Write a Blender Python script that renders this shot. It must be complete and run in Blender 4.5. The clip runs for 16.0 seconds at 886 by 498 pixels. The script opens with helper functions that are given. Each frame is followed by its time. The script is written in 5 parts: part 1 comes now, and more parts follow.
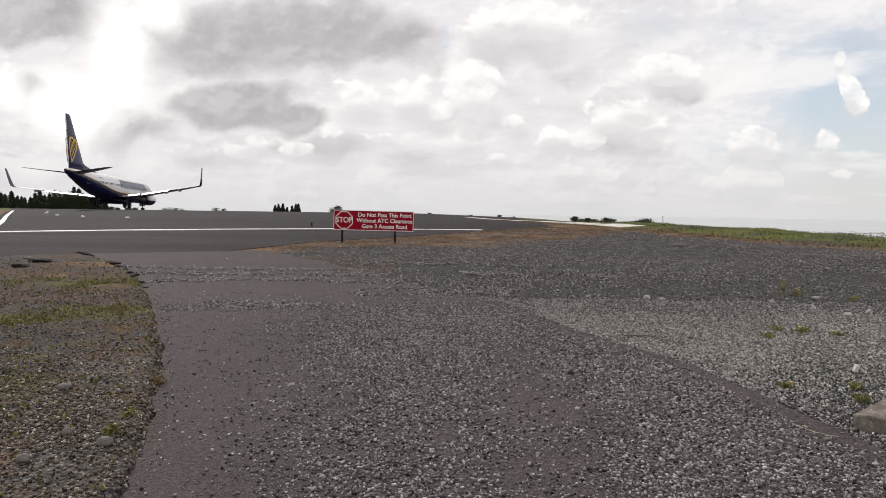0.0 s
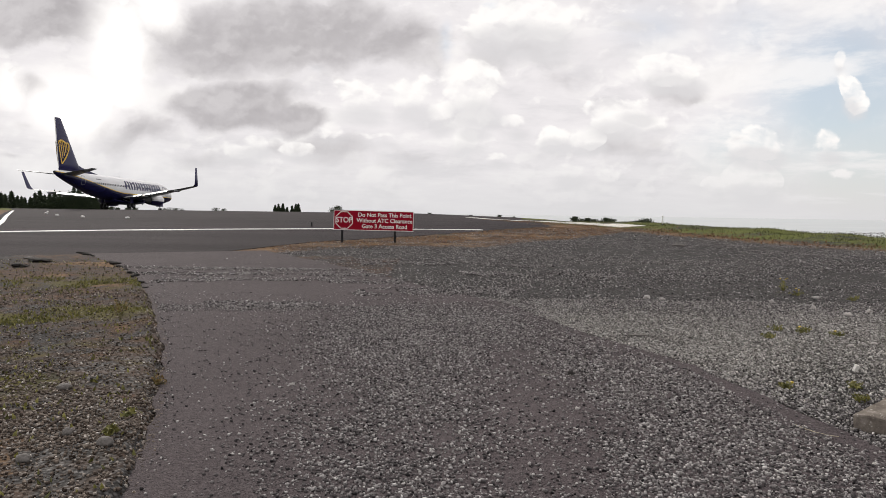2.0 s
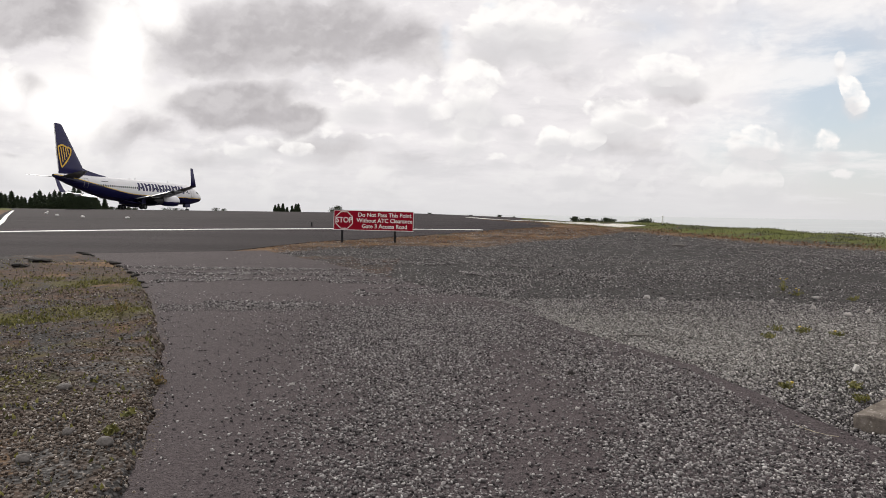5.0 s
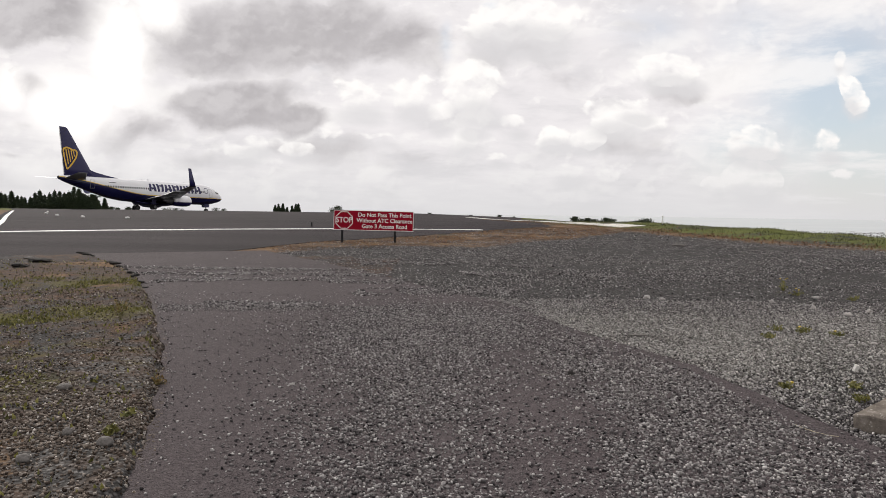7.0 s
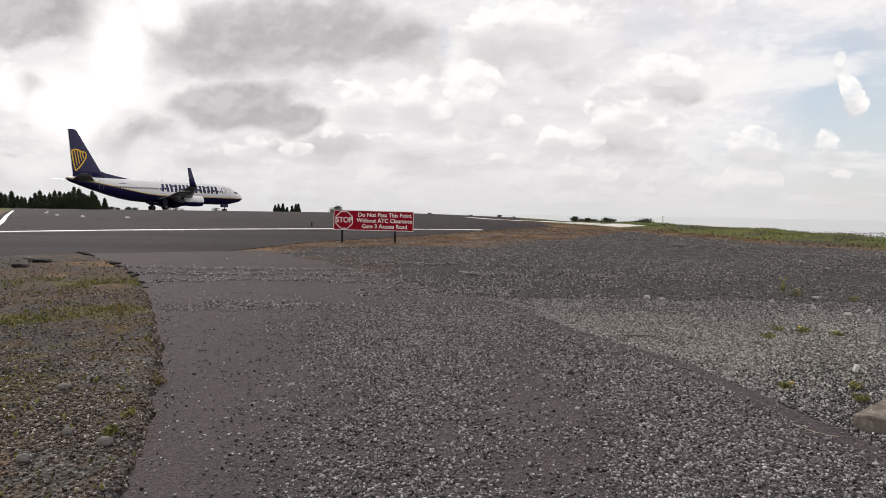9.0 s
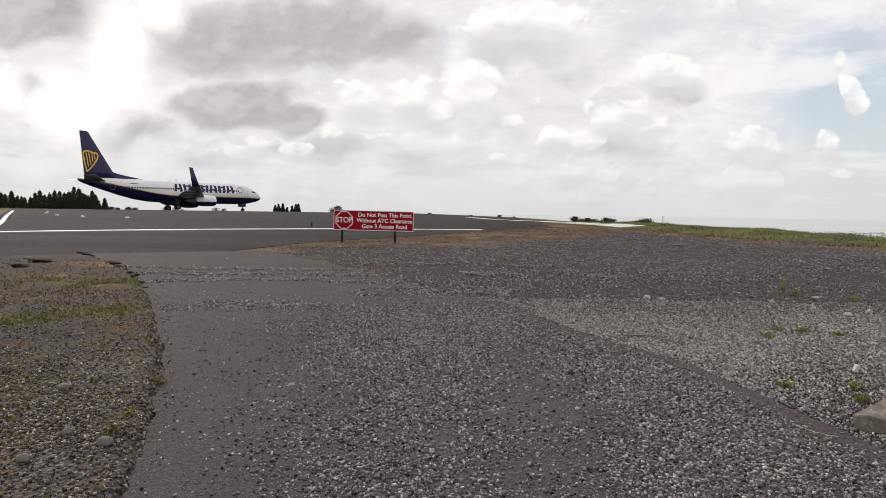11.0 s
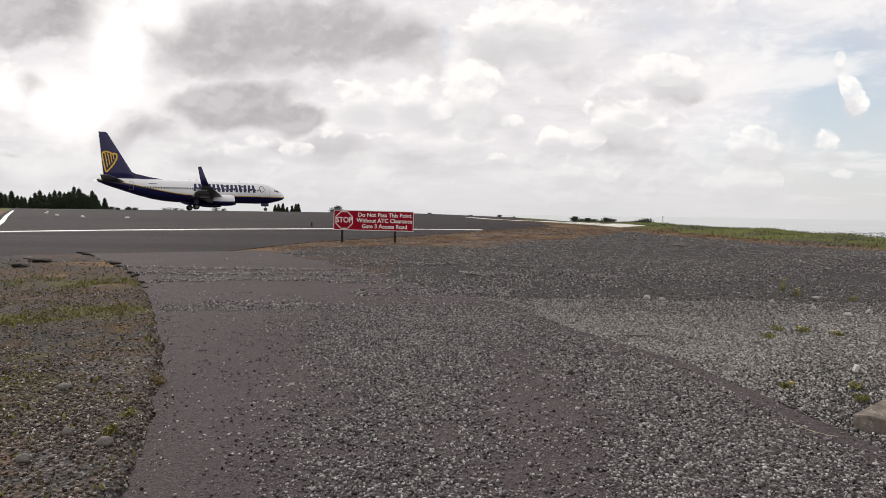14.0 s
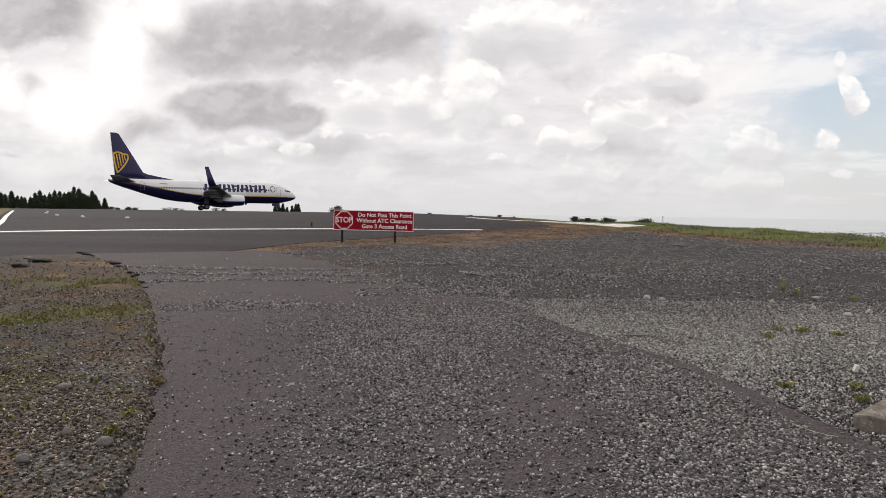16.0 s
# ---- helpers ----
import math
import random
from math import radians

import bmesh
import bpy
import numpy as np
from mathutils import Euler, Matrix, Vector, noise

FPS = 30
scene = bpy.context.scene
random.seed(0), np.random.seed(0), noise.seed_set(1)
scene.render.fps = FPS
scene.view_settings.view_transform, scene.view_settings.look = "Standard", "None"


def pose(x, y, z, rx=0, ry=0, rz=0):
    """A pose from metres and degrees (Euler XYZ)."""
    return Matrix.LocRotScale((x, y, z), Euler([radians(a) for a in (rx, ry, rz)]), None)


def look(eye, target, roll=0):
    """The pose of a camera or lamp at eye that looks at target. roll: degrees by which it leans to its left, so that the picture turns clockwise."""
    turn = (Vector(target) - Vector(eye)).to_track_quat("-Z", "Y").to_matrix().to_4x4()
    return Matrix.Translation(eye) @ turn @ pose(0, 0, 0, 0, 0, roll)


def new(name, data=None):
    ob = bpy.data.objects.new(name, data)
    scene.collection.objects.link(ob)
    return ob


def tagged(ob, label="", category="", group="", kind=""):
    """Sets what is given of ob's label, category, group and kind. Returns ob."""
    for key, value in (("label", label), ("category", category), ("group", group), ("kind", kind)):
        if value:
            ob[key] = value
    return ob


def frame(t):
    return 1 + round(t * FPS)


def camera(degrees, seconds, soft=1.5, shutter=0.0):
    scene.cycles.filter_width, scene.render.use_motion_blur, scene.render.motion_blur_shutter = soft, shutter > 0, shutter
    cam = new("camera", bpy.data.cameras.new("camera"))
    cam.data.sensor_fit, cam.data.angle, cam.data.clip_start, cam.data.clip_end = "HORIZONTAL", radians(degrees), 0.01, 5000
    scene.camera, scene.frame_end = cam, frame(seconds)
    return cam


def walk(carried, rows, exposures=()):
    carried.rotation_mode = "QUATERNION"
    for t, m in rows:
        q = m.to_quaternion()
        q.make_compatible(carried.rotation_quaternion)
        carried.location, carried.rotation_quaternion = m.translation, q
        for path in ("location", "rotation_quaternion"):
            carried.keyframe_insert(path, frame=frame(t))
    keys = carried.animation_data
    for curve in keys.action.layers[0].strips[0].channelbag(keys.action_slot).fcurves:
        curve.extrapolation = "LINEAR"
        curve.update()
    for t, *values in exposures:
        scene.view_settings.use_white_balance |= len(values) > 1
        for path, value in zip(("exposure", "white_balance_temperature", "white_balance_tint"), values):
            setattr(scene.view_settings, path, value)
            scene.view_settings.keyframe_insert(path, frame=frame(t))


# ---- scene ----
cam = camera(66.31, 16.0, soft=0.5)
EYE = 1.3
VIEW = look((0, 0, EYE), (0, 1, EYE - 0.0529), 0.8)
walk(cam, [(0.0, VIEW), (16.0, VIEW)], exposures=[(0.0, 0.0), (16.0, 0.0)])

# ---- world, sun ----
SUN_TURN, SUN_HEIGHT = -34.0, 33.0          # degrees, left of the view and over the horizon


def make_world():
    world = bpy.data.worlds.new("sky")
    scene.world = world
    world.use_nodes = True
    nt = world.node_tree
    nt.nodes.clear()

    def link(a, b):
        nt.links.new(a, b)

    def math_node(op, a, b=None, clamp=False):
        n = nt.nodes.new("ShaderNodeMath")
        n.operation = op
        n.use_clamp = clamp
        for i, v in enumerate((a, b)):
            if v is None:
                continue
            if isinstance(v, (int, float)):
                n.inputs[i].default_value = v
            else:
                link(v, n.inputs[i])
        return n.outputs[0]

    def noise_node(vec, scale, detail, rough, dist=0.0):
        n = nt.nodes.new("ShaderNodeTexNoise")
        n.inputs["Scale"].default_value = scale
        n.inputs["Detail"].default_value = detail
        n.inputs["Roughness"].default_value = rough
        n.inputs["Distortion"].default_value = dist
        link(vec, n.inputs["Vector"])
        return n

    def mix(fac, a, b):
        n = nt.nodes.new("ShaderNodeMix")
        n.data_type = "RGBA"
        n.clamp_factor = True
        if isinstance(fac, float):
            n.inputs[0].default_value = fac
        else:
            link(fac, n.inputs[0])
        for i, c in ((6, a), (7, b)):
            if isinstance(c, tuple):
                n.inputs[i].default_value = (*c, 1)
            else:
                link(c, n.inputs[i])
        return n.outputs[2]

    co = nt.nodes.new("ShaderNodeTexCoord").outputs["Generated"]
    sep = nt.nodes.new("ShaderNodeSeparateXYZ")
    link(co, sep.inputs[0])
    depth = math_node("MAXIMUM", math_node("ABSOLUTE", sep.outputs[1]), 0.02)
    u = math_node("DIVIDE", sep.outputs[0], depth)
    v = math_node("DIVIDE", sep.outputs[2], depth)
    flat = nt.nodes.new("ShaderNodeCombineXYZ")
    link(u, flat.inputs[0])
    link(v, flat.inputs[1])
    link(math_node("MULTIPLY", math_node("LESS_THAN", sep.outputs[1], 0.0), 7.0), flat.inputs[2])
    # billowing: the plan of the clouds is pushed about at two scales
    big = noise_node(flat.outputs[0], 5.0, 3.0, 0.55)
    fine = noise_node(flat.outputs[0], 15.0, 8.0, 0.62)

    def pushed(amount_big, amount_fine):
        a = nt.nodes.new("ShaderNodeVectorMath")
        a.operation = "MULTIPLY_ADD"
        link(big.outputs["Color"], a.inputs[0])
        a.inputs[1].default_value = (amount_big, amount_big, 0)
        link(flat.outputs[0], a.inputs[2])
        b = nt.nodes.new("ShaderNodeVectorMath")
        b.operation = "MULTIPLY_ADD"
        link(fine.outputs["Color"], b.inputs[0])
        b.inputs[1].default_value = (amount_fine, amount_fine, 0)
        link(a.outputs[0], b.inputs[2])
        c = nt.nodes.new("ShaderNodeVectorMath")
        c.operation = "SUBTRACT"
        half = (amount_big + amount_fine) / 2
        c.inputs[1].default_value = (half, half, 0)
        link(b.outputs[0], c.inputs[0])
        return c.outputs[0]

    soft_plan, puff_plan = pushed(0.05, 0.03), pushed(0.02, 0.018)

    class Layer:
        def __init__(self, plan):
            self.plan, self.out = plan, None

        def blob(self, x, y, rx, ry, weight=1.0, turn=0.0):
            m = nt.nodes.new("ShaderNodeMapping")
            m.vector_type = "TEXTURE"
            m.inputs["Location"].default_value = (x, y, 0)
            m.inputs["Rotation"].default_value = (0, 0, radians(turn))
            m.inputs["Scale"].default_value = (rx, ry, 1)
            link(self.plan, m.inputs["Vector"])
            g = nt.nodes.new("ShaderNodeTexGradient")
            g.gradient_type = "SPHERICAL"
            link(m.outputs[0], g.inputs[0])
            w = math_node("MULTIPLY", g.outputs["Fac"], weight)
            self.out = w if self.out is None else math_node("MAXIMUM", self.out, w)

        def mask(self, low, high):
            n = nt.nodes.new("ShaderNodeMapRange")
            n.interpolation_type = "SMOOTHSTEP"
            n.inputs["From Min"].default_value = low
            n.inputs["From Max"].default_value = high
            link(self.out, n.inputs["Value"])
            return n.outputs[0]

    sky = nt.nodes.new("ShaderNodeTexSky")
    sky.sky_type = "NISHITA"
    sky.sun_disc = False
    sky.sun_elevation, sky.sun_rotation = radians(SUN_HEIGHT), radians(SUN_TURN)
    sky.air_density, sky.dust_density = 1.0, 0.6
    blue = nt.nodes.new("ShaderNodeVectorMath")
    blue.operation = "SCALE"
    link(sky.outputs[0], blue.inputs[0])
    blue.inputs["Scale"].default_value = 0.105

    grey = Layer(soft_plan)
    grey.blob(-0.586, 0.280, 0.125, 0.062, 0.95)
    grey.blob(-0.336, 0.243, 0.158, 0.079, 0.72)
    grey.blob(-0.200, 0.258, 0.190, 0.085, 0.82)
    grey.blob(-0.073, 0.248, 0.115, 0.066, 0.62)
    grey.blob(-0.303, 0.154, 0.138, 0.050, 1)
    grey.blob(-0.213, 0.139, 0.067, 0.032, 0.9)
    grey.blob(-0.444, 0.112, 0.092, 0.046, 0.45)
    grey.blob(-0.604, 0.179, 0.033, 0.027, 0.5)
    grey.blob(-0.618, 0.126, 0.025, 0.012, 0.35)
    grey.blob(-0.635, 0.080, 0.033, 0.010, 0.3)
    grey.blob(-0.154, 0.091, 0.092, 0.033, 0.42)
    grey.blob(-0.038, 0.082, 0.092, 0.030, 0.36)
    grey.blob(-0.250, 0.095, 0.029, 0.018, 0.4)
    grey.blob(0.116, 0.239, 0.142, 0.042, 0.42)
    grey.blob(0.175, 0.190, 0.075, 0.032, 0.36)
    grey.blob(0.340, 0.176, 0.083, 0.038, 0.3)
    grey.blob(0.143, 0.122, 0.083, 0.033, 0.3)
    grey.blob(0.239, 0.102, 0.108, 0.033, 0.3)
    grey.blob(0.061, 0.065, 0.100, 0.017, 0.28)
    grey.blob(-0.362, 0.072, 0.100, 0.022, 0.28)
    white, belly = Layer(puff_plan), Layer(puff_plan)

    def puff(x, y, rx, ry, weight=1.0, turn=0.0):
        white.blob(x, y, rx, ry, weight, turn)
        belly.blob(x + 0.12 * rx, y - 0.80 * ry, rx * 1.15, ry * 0.80, weight * (0.55 + 0.45 * (rx > 0.03)), turn)

    puff(-0.122, 0.169, 0.058, 0.037, 0.8)
    puff(-0.052, 0.174, 0.050, 0.040, 0.8)
    puff(0.039, 0.180, 0.062, 0.046, 0.8)
    puff(0.111, 0.286, 0.108, 0.050, 1)
    puff(0.322, 0.212, 0.058, 0.028, 0.9)
    puff(0.246, 0.146, 0.071, 0.030, 0.6)
    puff(0.308, 0.138, 0.042, 0.015, 0.5)
    puff(0.454, 0.112, 0.052, 0.028, 1)
    puff(0.450, 0.056, 0.050, 0.032, 1)
    puff(0.399, 0.045, 0.025, 0.017, 0.9)
    puff(0.564, 0.112, 0.032, 0.027, 0.75)
    puff(0.575, 0.229, 0.013, 0.018, 0.9)
    puff(0.593, 0.189, 0.018, 0.038, 0.95, 28)
    puff(0.602, 0.167, 0.020, 0.020, 0.8)
    puff(0.177, 0.067, 0.032, 0.015, 0.7)
    puff(0.237, 0.058, 0.028, 0.013, 0.55)
    puff(0.027, 0.118, 0.050, 0.033, 0.55)
    puff(0.069, 0.080, 0.037, 0.015, 0.6)
    puff(-0.295, 0.091, 0.038, 0.018, 0.6)
    puff(-0.088, 0.112, 0.050, 0.018, 0.5)
    puff(0.262, 0.296, 0.050, 0.025, 0.6)
    puff(0.135, 0.107, 0.042, 0.025, 0.5)
    puff(0.424, 0.124, 0.017, 0.010, 0.6)
    for x, y, rx, ry, weight in ((0.038, 0.137, 0.034, 0.024, 0.8), (0.105, 0.136, 0.032, 0.022, 0.8), (0.156, 0.119, 0.036, 0.024, 0.85), (0.205, 0.112, 0.036, 0.020, 0.8),
                                 (0.276, 0.158, 0.034, 0.022, 0.75), (0.076, 0.083, 0.034, 0.016, 0.8), (-0.278, 0.102, 0.036, 0.020, 0.75), (0.182, 0.066, 0.038, 0.020, 0.85),
                                 (-0.160, 0.118, 0.030, 0.018, 0.7), (-0.215, 0.092, 0.034, 0.014, 0.6), (0.580, 0.070, 0.030, 0.018, 0.6), (-0.010, 0.150, 0.036, 0.030, 0.8)):
        puff(x, y, rx, ry, weight)
    glow = Layer(soft_plan)
    glow.blob(-0.476, 0.221, 0.075, 0.108, 0.9)
    glow.blob(-0.551, 0.147, 0.108, 0.075, 0.9)
    glow.blob(-0.410, 0.279, 0.050, 0.050, 0.8)
    glow.blob(-0.633, 0.170, 0.050, 0.050, 0.7)
    glow.blob(-0.436, 0.058, 0.075, 0.042, 0.45)
    glow.blob(-0.602, 0.056, 0.083, 0.050, 0.5)
    clear = Layer(soft_plan)
    clear.blob(0.587, 0.179, 0.192, 0.183, 0.9)
    clear.blob(0.625, 0.073, 0.167, 0.158, 0.9)
    clear.blob(0.304, 0.272, 0.125, 0.083, 0.35)
    clear.blob(0.001, 0.246, 0.018, 0.046, 0.5)
    clear.blob(0.460, 0.267, 0.158, 0.092, 0.4)
    clear.blob(0.065, 0.305, 0.017, 0.012, 0.6)
    clear.blob(0.458, 0.091, 0.158, 0.108, 0.62)
    clear.blob(0.552, 0.047, 0.125, 0.067, 0.5)
    clear.blob(-0.188, 0.201, 0.025, 0.017, 0.2)
    # the cover goes on overhead and to the sides
    grey.blob(-1.6, 0.55, 0.8, 0.35, 0.7)
    grey.blob(1.5, 0.9, 0.9, 0.3, 0.6)
    grey.blob(0.2, 0.9, 0.7, 0.25, 0.6)
    grey.blob(-0.4, 1.8, 1.2, 0.5, 0.7)
    white.blob(-1.0, 0.8, 0.5, 0.2, 0.8)
    white.blob(0.9, 0.55, 0.5, 0.15, 0.7)
    white.blob(1.8, 0.3, 0.5, 0.2, 0.7)
    # veil of high cloud over the blue
    veil = noise_node(flat.outputs[0], 2.3, 6.0, 0.6, 0.4)
    veil_amount = math_node("MULTIPLY_ADD", veil.outputs["Fac"], 0.9)
    veil_amount.node.inputs[2].default_value = 0.12
    open_sky = math_node("MULTIPLY", clear.mask(0.02, 0.7), 0.72)
    cover = math_node("SUBTRACT", 1.0, open_sky)
    base = mix(cover, mix(math_node("MULTIPLY", veil_amount, 0.6), blue.outputs[0], (0.70, 0.79, 0.86)), (0.88, 0.845, 0.855))
    # the cloud deck, drawn in towards the horizon
    lift = math_node("ADD", math_node("MAXIMUM", sep.outputs[2], 0.0), 0.14)
    deck = nt.nodes.new("ShaderNodeCombineXYZ")
    link(math_node("DIVIDE", sep.outputs[0], lift), deck.inputs[0])
    link(math_node("DIVIDE", sep.outputs[1], lift), deck.inputs[1])
    mottle = noise_node(deck.outputs[0], 1.15, 9.0, 0.60, 0.25)

    def span(value, low, high):
        n = nt.nodes.new("ShaderNodeMapRange")
        n.interpolation_type = "SMOOTHSTEP"
        n.inputs["From Min"].default_value = low
        n.inputs["From Max"].default_value = high
        link(value, n.inputs["Value"])
        return n.outputs[0]

    thick = math_node("MULTIPLY", cover, cover)
    base = mix(math_node("MULTIPLY", span(mottle.outputs["Fac"], 0.52, 0.30), math_node("MULTIPLY", thick, 0.40)), base, (0.48, 0.475, 0.50))
    base = mix(math_node("MULTIPLY", span(mottle.outputs["Fac"], 0.50, 0.64), 0.75), base, (1.0, 0.97, 0.955))
    # heaped cumulus: heads lit from above, bases in their own shade
    room = math_node("MULTIPLY", thick, math_node("SUBTRACT", 1.0, math_node("MULTIPLY", grey.mask(0.0, 0.4), 0.9)))

    def billow(vec, scale):
        """Cauliflower heads: rounded cells within rounded cells."""
        n = nt.nodes.new("ShaderNodeTexVoronoi")
        n.feature = "SMOOTH_F1"
        n.inputs["Scale"].default_value, n.inputs["Detail"].default_value, n.inputs["Roughness"].default_value = scale, 3.5, 0.55
        n.inputs["Smoothness"].default_value = 0.7
        link(vec, n.inputs["Vector"])
        n.normalize = True
        return math_node("SUBTRACT", 1.0, math_node("MULTIPLY", n.outputs["Distance"], 2.0))

    def moved(vec, dx, dy, sx=1.0, sy=1.0):
        n = nt.nodes.new("ShaderNodeVectorMath")
        n.operation = "MULTIPLY_ADD"
        n.inputs[1].default_value, n.inputs[2].default_value = (sx, sy, 1), (dx, dy, 0)
        link(vec, n.inputs[0])
        return n.outputs[0]

    def slope(scale, drop):
        """How the heads face the light from above and the left: above nought in the light."""
        here, above = billow(moved(soft_plan, 0, 0, 0.8, 1.2), scale), billow(moved(soft_plan, -0.6 * drop, 1.2 * drop, 0.8, 1.2), scale)
        return here, math_node("SUBTRACT", here, above)

    here_big, rise_big = slope(9.0, 0.020)
    here_small, rise_small = slope(24.0, 0.008)

    def heaps(rise, here, low, high, strength, colour_up, colour_down, under):
        body = math_node("MULTIPLY", span(here, low, high), room)
        lit = math_node("MULTIPLY", math_node("MULTIPLY", span(rise, 0.0, 0.16), body), strength)
        dim = math_node("MULTIPLY", math_node("MULTIPLY", span(rise, 0.0, -0.16), body), strength * 0.8)
        return mix(lit, mix(dim, under, colour_down), colour_up)

    base = heaps(rise_big, here_big, 0.35, 0.65, 0.75, (1.04, 1.01, 0.985), (0.60, 0.585, 0.60), base)
    base = heaps(rise_small, here_small, 0.35, 0.65, 0.5, (1.04, 1.01, 0.985), (0.62, 0.605, 0.615), base)

    def edged(layer, amount_big, amount_small, low, high):
        """A layer's mask with a billowing outline."""
        a = math_node("MULTIPLY", math_node("SUBTRACT", here_big, 0.5), amount_big)
        b = math_node("MULTIPLY", math_node("SUBTRACT", here_small, 0.5), amount_small)
        inside_of = math_node("MULTIPLY", math_node("ADD", a, b), span(layer.out, 0.0, 0.12))
        return span(math_node("ADD", layer.out, inside_of), low, high)

    # shaded bases, the heads' own grey bellies, sunlit heads and the glow round the hidden sun
    tone = math_node("MULTIPLY_ADD", fine.outputs["Fac"], 0.7)
    tone.node.inputs[2].default_value = 0.58
    shade = math_node("MULTIPLY", edged(grey, 0.7, 0.35, 0.02, 0.40), 0.92)
    deep = mix(span(math_node("ADD", here_big, math_node("MULTIPLY", rise_small, 0.8)), 0.30, 0.66), (0.465, 0.440, 0.450), (0.585, 0.558, 0.566))
    base = mix(math_node("MULTIPLY", shade, tone), base, deep)
    heads = math_node("MULTIPLY_ADD", rise_small, 2.4, True)
    heads.node.inputs[2].default_value = 0.75
    base = mix(math_node("MULTIPLY", edged(white, 1.0, 0.8, 0.05, 0.26), heads), base, (1.04, 1.01, 0.985))
    base = mix(math_node("MULTIPLY", edged(belly, 0.5, 0.4, 0.0, 0.50), 0.72), base, (0.74, 0.722, 0.732))
    base = mix(glow.mask(0.0, 0.8), base, (1.2, 1.16, 1.13))
    # low haze over the horizon
    haze = math_node("SUBTRACT", 1.0, math_node("DIVIDE", math_node("ABSOLUTE", sep.outputs[2]), 0.12), True)
    base = mix(math_node("MULTIPLY", haze, 0.9), base, (0.715, 0.705, 0.715))
    out = nt.nodes.new("ShaderNodeOutputWorld")
    bg = nt.nodes.new("ShaderNodeBackground")
    bg.inputs["Strength"].default_value = 1.0
    link(base, bg.inputs["Color"])
    link(bg.outputs[0], out.inputs["Surface"])


make_world()
sun = new("sun", bpy.data.lights.new("sun", "SUN"))
sun.data.energy, sun.data.angle, sun.data.color = 2.7, radians(3), (1.0, 0.95, 0.88)
SUN_WAY = Vector((math.sin(radians(SUN_TURN)) * math.cos(radians(SUN_HEIGHT)),
                  math.cos(radians(SUN_TURN)) * math.cos(radians(SUN_HEIGHT)), math.sin(radians(SUN_HEIGHT))))
sun.matrix_world = look(SUN_WAY * 60, (0, 0, 0))


# ---- materials ----
def shader(name, rough=0.6, metal=0.0):
    m = bpy.data.materials.new(name)
    m.use_nodes = True
    b = m.node_tree.nodes["Principled BSDF"]
    b.inputs["Roughness"].default_value, b.inputs["Metallic"].default_value = rough, metal
    if rough >= 0.8:                                     # loose and open surfaces have hardly any gloss
        b.inputs["Specular IOR Level"].default_value = 0.08
    return m, m.node_tree, b


def tex(nt, scale, detail=5.0, rough=0.6, source="Object"):
    co = nt.nodes.new("ShaderNodeTexCoord")
    n = nt.nodes.new("ShaderNodeTexNoise")
    n.inputs["Scale"].default_value, n.inputs["Detail"].default_value, n.inputs["Roughness"].default_value = scale, detail, rough
    nt.links.new(co.outputs[source], n.inputs["Vector"])
    return n.outputs["Fac"]


def ramp(nt, fac, stops):
    r = nt.nodes.new("ShaderNodeValToRGB")
    e = r.color_ramp.elements
    while len(e) < len(stops):
        e.new(0.5)
    for item, (at, c) in zip(e, stops):
        item.position, item.color = at, (*c, 1)
    nt.links.new(fac, r.inputs[0])
    return r.outputs["Color"]


def blend(nt, fac, a, b, mode="MIX"):
    n = nt.nodes.new("ShaderNodeMix")
    n.data_type, n.blend_type = "RGBA", mode
    if isinstance(fac, (int, float)):
        n.inputs[0].default_value = fac
    else:
        nt.links.new(fac, n.inputs[0])
    for i, c in ((6, a), (7, b)):
        if isinstance(c, tuple):
            n.inputs[i].default_value = (*c, 1)
        else:
            nt.links.new(c, n.inputs[i])
    return n.outputs[2]


def sums(nt, op, a, b=0.0, clamp=False):
    n = nt.nodes.new("ShaderNodeMath")
    n.operation, n.use_clamp = op, clamp
    for i, x in enumerate((a, b)):
        if isinstance(x, (int, float)):
            n.inputs[i].default_value = x
        else:
            nt.links.new(x, n.inputs[i])
    return n.outputs[0]


def relief(nt, b, height, strength=0.4, distance=0.01):
    n = nt.nodes.new("ShaderNodeBump")
    n.inputs["Strength"].default_value, n.inputs["Distance"].default_value = strength, distance
    nt.links.new(height, n.inputs["Height"])
    nt.links.new(n.outputs[0], b.inputs["Normal"])


def plain(name, colour, rough=0.55, metal=0.0, spread=0.12, scale=6.0):
    """A paint or plastic: one colour with soft wear and a little unevenness."""
    m, nt, b = shader(name, rough, metal)
    low = tuple(c * (1 - spread) for c in colour)
    high = tuple(min(1, c * (1 + spread)) for c in colour)
    nt.links.new(ramp(nt, tex(nt, scale), [(0.3, low), (0.7, high)]), b.inputs["Base Color"])
    return m


def attribute(nt, name):
    a = nt.nodes.new("ShaderNodeAttribute")
    a.attribute_name = name
    return a.outputs["Fac"]


